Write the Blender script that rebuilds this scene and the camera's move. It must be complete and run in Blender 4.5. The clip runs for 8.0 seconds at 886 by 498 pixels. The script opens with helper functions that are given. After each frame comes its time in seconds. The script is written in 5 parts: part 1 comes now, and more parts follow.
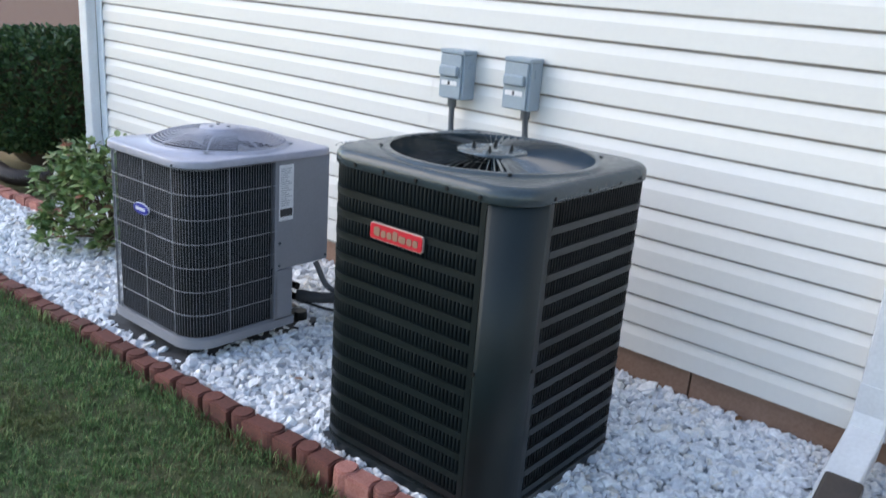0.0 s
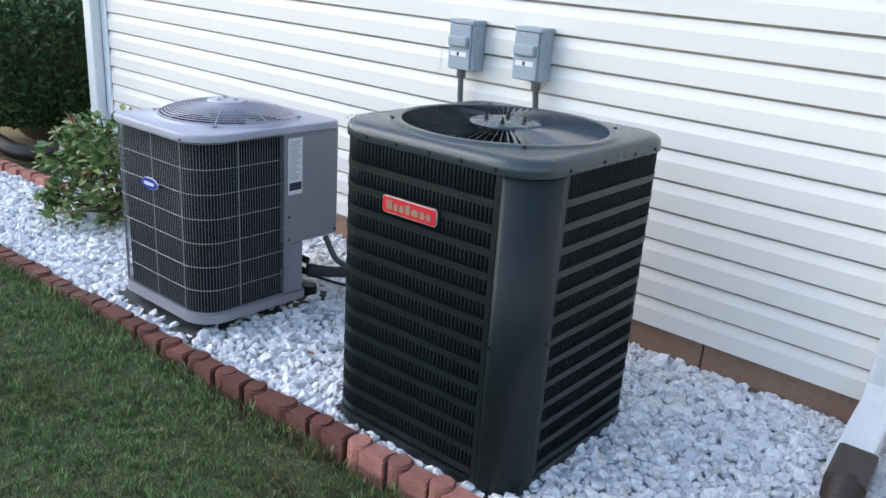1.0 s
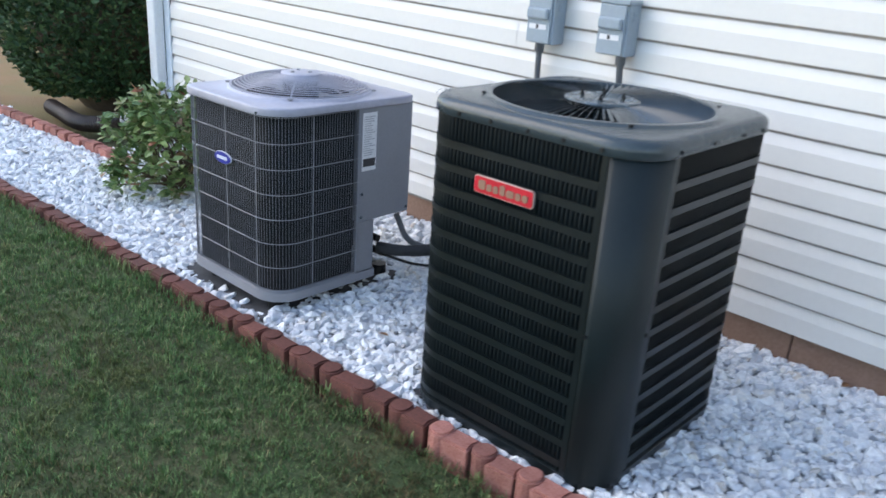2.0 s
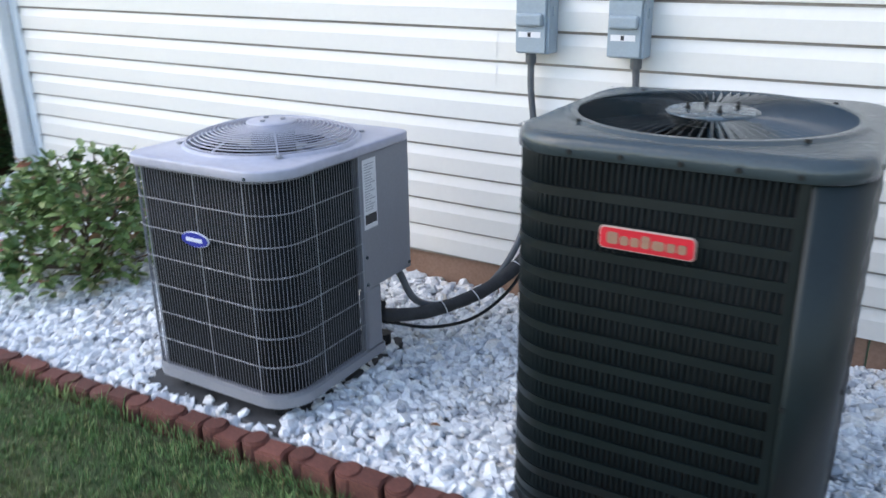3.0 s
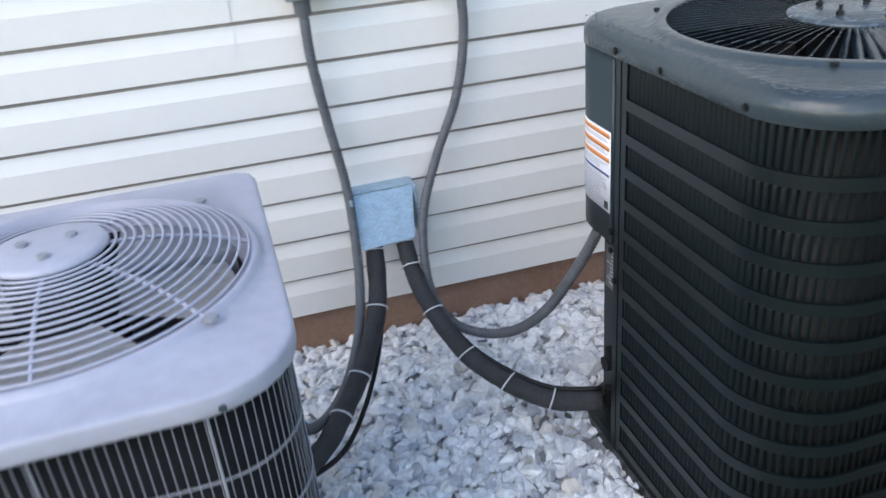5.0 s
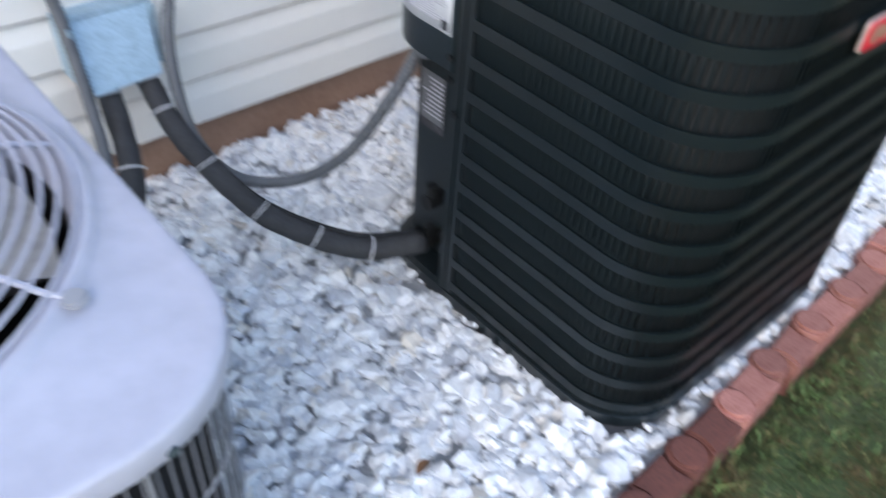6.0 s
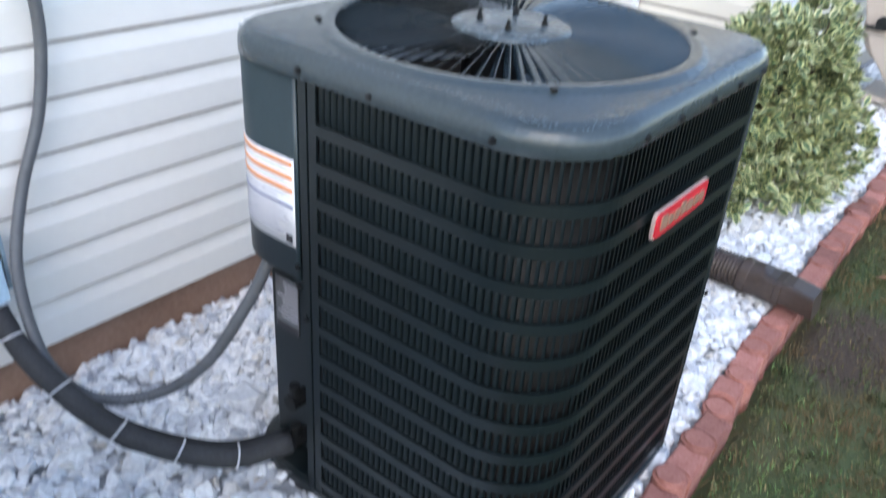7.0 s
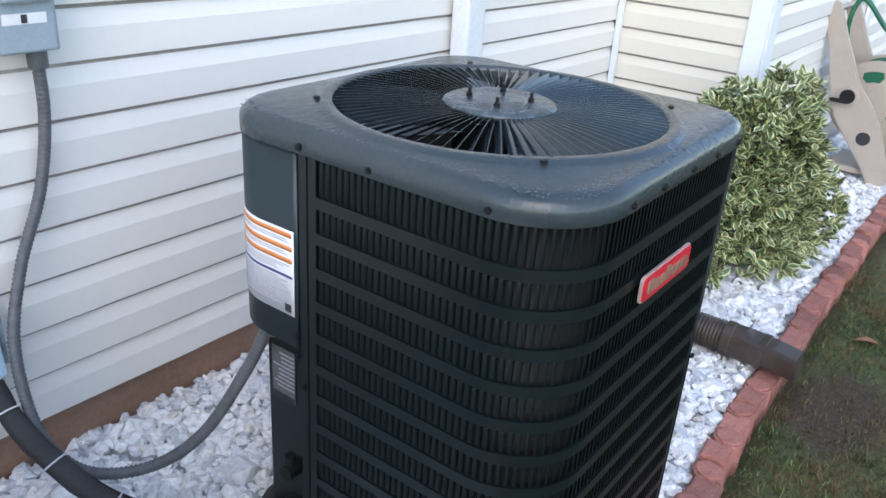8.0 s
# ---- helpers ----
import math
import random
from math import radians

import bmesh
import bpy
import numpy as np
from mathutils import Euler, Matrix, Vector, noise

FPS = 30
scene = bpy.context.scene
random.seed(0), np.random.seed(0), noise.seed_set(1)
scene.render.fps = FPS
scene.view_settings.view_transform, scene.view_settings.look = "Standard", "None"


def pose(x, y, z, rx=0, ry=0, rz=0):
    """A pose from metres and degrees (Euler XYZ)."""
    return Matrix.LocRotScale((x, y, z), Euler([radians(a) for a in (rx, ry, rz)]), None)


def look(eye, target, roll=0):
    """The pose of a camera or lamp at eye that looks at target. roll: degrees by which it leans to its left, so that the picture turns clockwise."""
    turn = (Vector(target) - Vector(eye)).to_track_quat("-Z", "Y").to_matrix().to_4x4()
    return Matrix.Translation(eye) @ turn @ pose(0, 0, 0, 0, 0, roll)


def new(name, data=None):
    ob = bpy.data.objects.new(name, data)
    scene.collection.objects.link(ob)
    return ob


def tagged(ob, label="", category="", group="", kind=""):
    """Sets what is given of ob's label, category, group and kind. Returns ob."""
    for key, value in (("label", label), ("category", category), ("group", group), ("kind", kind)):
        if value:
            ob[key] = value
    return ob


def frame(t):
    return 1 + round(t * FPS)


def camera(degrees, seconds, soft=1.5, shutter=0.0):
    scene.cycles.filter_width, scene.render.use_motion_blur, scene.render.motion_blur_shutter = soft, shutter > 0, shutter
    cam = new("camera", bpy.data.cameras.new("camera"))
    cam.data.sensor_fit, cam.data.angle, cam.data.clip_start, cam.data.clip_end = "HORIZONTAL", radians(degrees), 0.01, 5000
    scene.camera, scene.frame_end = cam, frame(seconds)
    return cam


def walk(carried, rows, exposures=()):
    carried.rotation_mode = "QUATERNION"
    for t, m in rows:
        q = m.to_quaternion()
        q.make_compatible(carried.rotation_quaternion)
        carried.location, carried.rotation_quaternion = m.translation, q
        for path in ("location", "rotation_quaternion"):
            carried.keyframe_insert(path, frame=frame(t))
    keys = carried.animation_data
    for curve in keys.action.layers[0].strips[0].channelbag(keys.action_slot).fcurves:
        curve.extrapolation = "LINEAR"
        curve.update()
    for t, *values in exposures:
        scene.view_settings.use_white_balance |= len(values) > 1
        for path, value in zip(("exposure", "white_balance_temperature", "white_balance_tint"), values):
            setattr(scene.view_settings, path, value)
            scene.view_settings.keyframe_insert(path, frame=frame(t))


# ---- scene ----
cam = camera(57.6, 8.0, shutter=0.5)
PATH = [
    (0, (1.435, -1.962, 1.412), (0.228, -0.481, 0.821), 4.3),
    (0.5, (1.403, -1.958, 1.398), (0.206, -0.498, 0.738), 4.1),
    (1, (1.404, -1.964, 1.405), (0.206, -0.503, 0.75), 3.9),
    (1.5, (1.376, -1.991, 1.407), (0.15, -0.549, 0.762), 4.5),
    (2, (1.228, -1.988, 1.381), (-0.022, -0.603, 0.662), 4.1),
    (2.2, (1.117, -1.94, 1.338), (-0.109, -0.534, 0.615), 3.1),
    (3.3, (0.114, -1.939, 1.324), (-0.677, -0.24, 0.627), -1.8),
    (3.5, (-0.082, -1.864, 1.302), (-0.748, -0.135, 0.548), -2.9),
    (3.7, (-0.26, -1.803, 1.336), (-0.809, -0.074, 0.493), -4.2),
    (4, (-0.494, -1.668, 1.336), (-0.669, 0.094, 0.407), 0.7),
    (4.2, (-0.666, -1.592, 1.331), (-0.652, 0.208, 0.459), -1.6),
    (5.3, (-1.158, -0.953, 1.292), (-0.484, 0.664, 0.327), -3.4),
    (5.5, (-1.221, -0.830, 1.277), (-0.363, 0.651, 0.243), -1.4),
    (5.7, (-1.255, -0.776, 1.291), (-0.296, 0.521, 0.108), 1.5),
    (6, (-1.224, -0.734, 1.264), (-0.195, 0.322, -0.088), 4.6),
    (6.1, (-1.207, -0.739, 1.266), (-0.155, 0.262, -0.109), 5.4),
    (6.5, (-1.198, -0.768, 1.275), (0.011, 0.150, -0.027), 6.8),
    (7, (-1.205, -0.788, 1.349), (0.18, 0.25, 0.348), 4.2),
    (7.5, (-1.224, -0.807, 1.361), (0.221, 0.261, 0.483), 3.6),
    (8, (-1.258, -0.795, 1.363), (0.217, 0.263, 0.522), 3.9),
]
walk(cam, [(t, look(eye, target, roll)) for t, eye, target, roll in PATH],
     exposures=[(t, e, 7100 if t < 6.8 else 6850, 11) for t, e in ((0.0, 1.40), (0.5, 1.46), (2.2, 1.55), (3.5, 1.52), (4.0, 1.60), (4.2, 1.50), (5.5, 1.49), (6.1, 1.84), (6.5, 2.1), (7.0, 1.82), (7.5, 1.41), (8.0, 1.53))])

# ---------- light ----------
world = bpy.data.worlds.new("sky")
scene.world = world
world.use_nodes = True
wn = world.node_tree.nodes
sky = wn.new("ShaderNodeTexSky")
sky.sky_type = 'NISHITA'
sky.sun_disc = False
sky.sun_elevation = radians(38)
sky.sun_rotation = radians(236)
sky.dust_density = 0.6
sky.ozone_density = 1.5
wn["Background"].inputs["Strength"].default_value = 0.15
world.node_tree.links.new(sky.outputs[0], wn["Background"].inputs["Color"])

sun_data = bpy.data.lights.new("sun", 'SUN')
sun_data.energy = 0.38
sun_data.angle = radians(50)
sun_data.color = (1.0, 0.98, 0.95)
sun = new("sun", sun_data)
sun.matrix_world = look((-8.0, -5.4, 7.6), (0, 0, 0))


# ---------- materials ----------
def mat(name, col, rough=0.5, metal=0.0, var=0.12, scale=5.0, fine=90.0, bump=0.15, rnd=0.0, col2=None, spec=0.5,
        island=0.0, coat=0.0, stretch=None, rvar=0.1):
    """A surface with two scales of colour variation, grain bump and optional piece-to-piece variation."""
    m = bpy.data.materials.new(name)
    m.use_nodes = True
    nt = m.node_tree
    n, l = nt.nodes, nt.links
    b = n["Principled BSDF"]
    b.inputs["Metallic"].default_value = metal
    b.inputs["Specular IOR Level"].default_value = spec
    b.inputs["Coat Weight"].default_value = coat
    b.inputs["Coat Roughness"].default_value = 0.2
    tc = n.new("ShaderNodeTexCoord")
    vec = tc.outputs["Object"]
    if stretch:
        mp = n.new("ShaderNodeMapping")
        mp.inputs["Scale"].default_value = stretch
        l.new(vec, mp.inputs["Vector"])
        vec = mp.outputs["Vector"]
    big = n.new("ShaderNodeTexNoise")
    big.inputs["Scale"].default_value = scale
    big.inputs["Detail"].default_value = 4
    small = n.new("ShaderNodeTexNoise")
    small.inputs["Scale"].default_value = fine
    small.inputs["Detail"].default_value = 3
    for t in (big, small):
        l.new(vec, t.inputs["Vector"])
    mixf = n.new("ShaderNodeMath")
    mixf.operation = 'MULTIPLY_ADD'
    mixf.inputs[1].default_value = 0.45
    l.new(small.outputs["Fac"], mixf.inputs[0])
    half = n.new("ShaderNodeMath")
    half.operation = 'MULTIPLY'
    half.inputs[1].default_value = 0.55
    l.new(big.outputs["Fac"], half.inputs[0])
    l.new(half.outputs[0], mixf.inputs[2])
    ramp = n.new("ShaderNodeValToRGB")
    c2 = col2 or tuple(min(1.0, c * (1 + var)) for c in col)
    c1 = tuple(c * (1 - var) for c in col) if not col2 else col
    ramp.color_ramp.elements[0].position, ramp.color_ramp.elements[1].position = 0.35, 0.65
    ramp.color_ramp.elements[0].color = (*c1, 1)
    ramp.color_ramp.elements[1].color = (*c2, 1)
    l.new(mixf.outputs[0], ramp.inputs["Fac"])
    out = ramp.outputs["Color"]
    if rnd or island:
        hsv = n.new("ShaderNodeHueSaturation")
        mr = n.new("ShaderNodeMapRange")
        amount = rnd or island
        mr.inputs["To Min"].default_value, mr.inputs["To Max"].default_value = 1 - amount, 1 + amount
        if rnd:
            src = n.new("ShaderNodeObjectInfo").outputs["Random"]
        else:
            src = n.new("ShaderNodeNewGeometry").outputs["Random Per Island"]
        l.new(src, mr.inputs["Value"])
        l.new(mr.outputs["Result"], hsv.inputs["Value"])
        l.new(out, hsv.inputs["Color"])
        out = hsv.outputs["Color"]
    l.new(out, b.inputs["Base Color"])
    rr = n.new("ShaderNodeMapRange")
    rr.inputs["To Min"].default_value = max(0.02, rough - rvar)
    rr.inputs["To Max"].default_value = min(1.0, rough + rvar)
    l.new(mixf.outputs[0], rr.inputs["Value"])
    l.new(rr.outputs["Result"], b.inputs["Roughness"])
    if bump:
        bp = n.new("ShaderNodeBump")
        bp.inputs["Strength"].default_value = bump
        bp.inputs["Distance"].default_value = 0.004
        l.new(mixf.outputs[0], bp.inputs["Height"])
        l.new(bp.outputs["Normal"], b.inputs["Normal"])
    return m


def island_mat(name, stops, rough=0.6, bump=0.2, fine=60.0, var=0.25, spec=0.4, patch=None, sss=0.0):
    """Colours picked from a ramp for each loose piece, with grain inside the piece; patch tints wide areas."""
    m = bpy.data.materials.new(name)
    m.use_nodes = True
    nt = m.node_tree
    n, l = nt.nodes, nt.links
    b = n["Principled BSDF"]
    b.inputs["Roughness"].default_value = rough
    b.inputs["Specular IOR Level"].default_value = spec
    geo = n.new("ShaderNodeNewGeometry")
    ramp = n.new("ShaderNodeValToRGB")
    els = ramp.color_ramp.elements
    while len(els) < len(stops):
        els.new(0.5)
    for e, (p, c) in zip(els, stops):
        e.position, e.color = p, (*c, 1)
    l.new(geo.outputs["Random Per Island"], ramp.inputs["Fac"])
    tc = n.new("ShaderNodeTexCoord")
    ns = n.new("ShaderNodeTexNoise")
    ns.inputs["Scale"].default_value = fine
    ns.inputs["Detail"].default_value = 4
    l.new(tc.outputs["Object"], ns.inputs["Vector"])
    mr = n.new("ShaderNodeMapRange")
    mr.inputs["From Min"].default_value, mr.inputs["From Max"].default_value = 0.3, 0.7
    mr.inputs["To Min"].default_value, mr.inputs["To Max"].default_value = 1 - var, 1 + var * 0.6
    l.new(ns.outputs["Fac"], mr.inputs["Value"])
    hsv = n.new("ShaderNodeHueSaturation")
    l.new(mr.outputs["Result"], hsv.inputs["Value"])
    l.new(ramp.outputs["Color"], hsv.inputs["Color"])
    out = hsv.outputs["Color"]
    if patch:
        size, colour, lo, hi = patch
        pn = n.new("ShaderNodeTexNoise")
        pn.inputs["Scale"].default_value = size
        pn.inputs["Detail"].default_value = 5
        l.new(tc.outputs["Object"], pn.inputs["Vector"])
        pr = n.new("ShaderNodeMapRange")
        pr.inputs["From Min"].default_value, pr.inputs["From Max"].default_value = lo, hi
        l.new(pn.outputs["Fac"], pr.inputs["Value"])
        mx = n.new("ShaderNodeMix")
        mx.data_type = 'RGBA'
        mx.inputs["B"].default_value = (*colour, 1)
        l.new(pr.outputs["Result"], mx.inputs["Factor"])
        l.new(out, mx.inputs["A"])
        out = mx.outputs["Result"]
    l.new(out, b.inputs["Base Color"])
    if bump:
        bp = n.new("ShaderNodeBump")
        bp.inputs["Strength"].default_value = bump
        bp.inputs["Distance"].default_value = 0.003
        l.new(ns.outputs["Fac"], bp.inputs["Height"])
        l.new(bp.outputs["Normal"], b.inputs["Normal"])
    return m


VINYL = mat("white_vinyl", (0.735, 0.715, 0.685), 0.42, var=0.02, scale=1.3, fine=40, bump=0.03, rnd=0.012, rvar=0.06)
CREAM = mat("cream_vinyl", (0.70, 0.66, 0.575), 0.45, var=0.02, scale=1.3, fine=40, bump=0.03, rnd=0.012)
TRIM = mat("white_trim", (0.72, 0.76, 0.8), 0.4, var=0.04, scale=2, fine=60, bump=0.04)
DOWNSPOUT = mat("white_enamel", (0.68, 0.70, 0.72), 0.4, var=0.08, scale=6, fine=80, bump=0.05)
FOUNDATION = mat("tan_painted_foundation", (0.215, 0.122, 0.082), 0.75, var=0.2, scale=5, fine=70, bump=0.35, col2=(0.30, 0.185, 0.135))
SHEATH = mat("wall_sheathing", (0.3, 0.28, 0.25), 0.8)
BEDSOIL = mat("bed_fines", (0.30, 0.31, 0.32), 0.9, var=0.3, scale=30, fine=160, bump=0.6)
MARBLE = island_mat("white_marble_chips", [(0.0, (0.46, 0.48, 0.52)), (0.16, (0.63, 0.65, 0.685)), (0.45, (0.78, 0.79, 0.80)),
                    (0.9, (0.85, 0.85, 0.85)), (0.985, (0.70, 0.66, 0.60)), (1.0, (0.55, 0.50, 0.45))], 0.62, 0.35, 75, 0.2)
BRICK = mat("red_concrete", (0.24, 0.078, 0.058), 0.82, scale=22, fine=150, bump=0.7, rnd=0.32, col2=(0.42, 0.19, 0.155))
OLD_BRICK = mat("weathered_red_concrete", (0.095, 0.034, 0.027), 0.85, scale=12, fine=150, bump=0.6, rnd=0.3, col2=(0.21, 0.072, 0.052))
SLATE = mat("dark_slate_enamel", (0.0040, 0.0084, 0.0102), 0.36, var=0.2, scale=4, fine=140, bump=0.04, spec=0.5, rvar=0.06)
LOUVER = mat("dark_slate_louver_enamel", (0.0040, 0.0082, 0.0102), 0.46, var=0.2, scale=4, fine=140, bump=0.05, spec=0.24)
SLATE_POST = mat("slate_post_enamel", (0.0070, 0.0140, 0.0165), 0.5, var=0.2, scale=5, fine=120, bump=0.05, spec=0.36)
SLATE_PLAIN = mat("slate_cover_enamel", (0.015, 0.029, 0.035), 0.42, var=0.15, scale=4, fine=120, bump=0.05, spec=0.45)
VANE = mat("dark_slate_vane_enamel", (0.020, 0.034, 0.044), 0.17, var=0.12, scale=9, fine=70, bump=0.05, spec=0.6, rvar=0.05)
COIL = mat("black_coil_fins", (0.007, 0.0075, 0.008), 0.6, var=0.5, scale=9, fine=60, bump=0.5, col2=(0.011, 0.0100, 0.0095), stretch=(1, 1, 8))
FINS = mat("black_fins", (0.006, 0.0065, 0.008), 0.7, var=0.4, scale=9, fine=60, bump=0.4, stretch=(1, 1, 8), spec=0.2)
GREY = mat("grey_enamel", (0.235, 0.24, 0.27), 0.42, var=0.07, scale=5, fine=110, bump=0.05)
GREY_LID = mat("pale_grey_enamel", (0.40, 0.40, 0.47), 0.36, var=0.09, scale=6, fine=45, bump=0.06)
WIRE_THIN = mat("dark_grey_coated_wire", (0.16, 0.165, 0.19), 0.5, var=0.1, spec=0.3)
WIRE = mat("grey_coated_wire", (0.27, 0.275, 0.30), 0.4, var=0.1)
BLADE = mat("grey_fan_aluminium", (0.30, 0.35, 0.40), 0.35, metal=0.3, var=0.15, scale=8)
TANBLADE = mat("dusty_fan_blade", (0.34, 0.335, 0.33), 0.5, metal=0.0, var=0.2, scale=10)
HUBM = mat("hub_steel", (0.070, 0.092, 0.106), 0.26, var=0.35, scale=25, fine=50, bump=0.45, metal=0.2)
BLACK = mat("black_plastic", (0.008, 0.009, 0.010), 0.5, var=0.2, spec=0.3)
FOAM = mat("black_foam", (0.030, 0.031, 0.034), 0.8, var=0.3, scale=20, fine=160, bump=0.5)
# brown-grey colour that paints in the shadow line below each siding lap
LAP_SHADE = mat("painted_lap_shade", (0.27, 0.23, 0.205), 0.8, var=0.25, scale=3, fine=60, col2=(0.40, 0.36, 0.33))
CONDUIT = mat("grey_conduit", (0.092, 0.098, 0.108), 0.5, var=0.15, scale=15)
PVCBOX = mat("grey_pvc", (0.29, 0.35, 0.40), 0.45, var=0.07, scale=9, fine=120, bump=0.06)
GALV = mat("galvanised_sheet", (0.33, 0.45, 0.53), 0.42, metal=0.35, var=0.16, scale=35, fine=140, bump=0.05)
TIE = mat("white_nylon", (0.62, 0.62, 0.64), 0.45)
RED = mat("red_badge", (0.58, 0.018, 0.035), 0.35, var=0.08, scale=30, bump=0.03)
BADGE_RIM = mat("badge_silver", (0.62, 0.50, 0.46), 0.35, metal=0.5)
BADGE_MARK = mat("badge_letter_tan", (0.40, 0.25, 0.18), 0.35, metal=0.4)
BLUE = mat("blue_oval", (0.03, 0.04, 0.30), 0.3, var=0.08)
PALE = mat("pale_print", (0.62, 0.64, 0.72), 0.4)
PLATE = mat("grey_plate", (0.10, 0.105, 0.115), 0.4, var=0.1, scale=30)
PAPER = mat("white_label", (0.74, 0.74, 0.76), 0.4, var=0.04, scale=20, bump=0.02)
ORANGE = mat("orange_print", (0.70, 0.24, 0.07), 0.45)
NAVY = mat("navy_print", (0.04, 0.06, 0.20), 0.45)
PRINT = mat("grey_print", (0.36, 0.36, 0.40), 0.5)
DARKPRINT = mat("black_print", (0.03, 0.03, 0.035), 0.5)
BROWN = mat("brown_plastic", (0.052, 0.037, 0.031), 0.4, var=0.25, scale=12, fine=90, bump=0.1)
PADM = mat("dark_composite_pad", (0.055, 0.055, 0.058), 0.75, var=0.3, scale=15, bump=0.4)
TAUPE = mat("taupe_plastic", (0.40, 0.345, 0.30), 0.5, var=0.06, scale=8, bump=0.05)
HOSE = mat("green_vinyl_hose", (0.010, 0.115, 0.062), 0.4, var=0.15, scale=12)
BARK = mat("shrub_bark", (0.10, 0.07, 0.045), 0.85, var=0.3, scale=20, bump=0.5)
LEAF = island_mat("shrub_leaf", [(0.0, (0.075, 0.145, 0.048)), (0.5, (0.175, 0.265, 0.092)), (0.85, (0.29, 0.37, 0.15)), (0.96, (0.33, 0.33, 0.17)), (1.0, (0.28, 0.10, 0.06))], 0.42, 0.1, 90, 0.2)
HEDGE = island_mat("hedge_leaf", [(0.0, (0.026, 0.060, 0.026)), (0.6, (0.050, 0.105, 0.042)), (0.92, (0.10, 0.17, 0.060)), (1.0, (0.16, 0.16, 0.07))], 0.5, 0.1, 90, 0.2)
VARI_MID = island_mat("leaf_green_middle", [(0.0, (0.055, 0.105, 0.052)), (0.6, (0.105, 0.165, 0.085)), (1.0, (0.21, 0.26, 0.12))], 0.4, 0.1, 90, 0.2)
VARI_RIM = island_mat("leaf_cream_margin", [(0.0, (0.52, 0.54, 0.24)), (0.6, (0.66, 0.66, 0.34)), (1.0, (0.74, 0.72, 0.46))], 0.4, 0.05, 90, 0.12)
DEADLEAF = mat("dry_leaf", (0.20, 0.10, 0.05), 0.7, var=0.3, scale=30)
GRASS = island_mat("grass_blade", [(0.0, (0.062, 0.110, 0.040)), (0.4, (0.130, 0.230, 0.082)), (0.76, (0.215, 0.330, 0.122)), (0.91, (0.30, 0.33, 0.14)), (1.0, (0.36, 0.27, 0.14))],
                   0.6, 0.0, 30, 0.60, patch=(2.6, (0.21, 0.165, 0.068), 0.57, 0.82), spec=0.2)

DRY_GRASS = island_mat("dry_grass_blade", [(0.0, (0.034, 0.050, 0.022)), (0.4, (0.078, 0.112, 0.044)), (0.70, (0.125, 0.165, 0.062)), (0.86, (0.185, 0.150, 0.070)), (1.0, (0.24, 0.165, 0.088))],
                       0.65, 0.0, 24, 0.65, patch=(5.0, (0.150, 0.100, 0.050), 0.44, 0.64), spec=0.15)


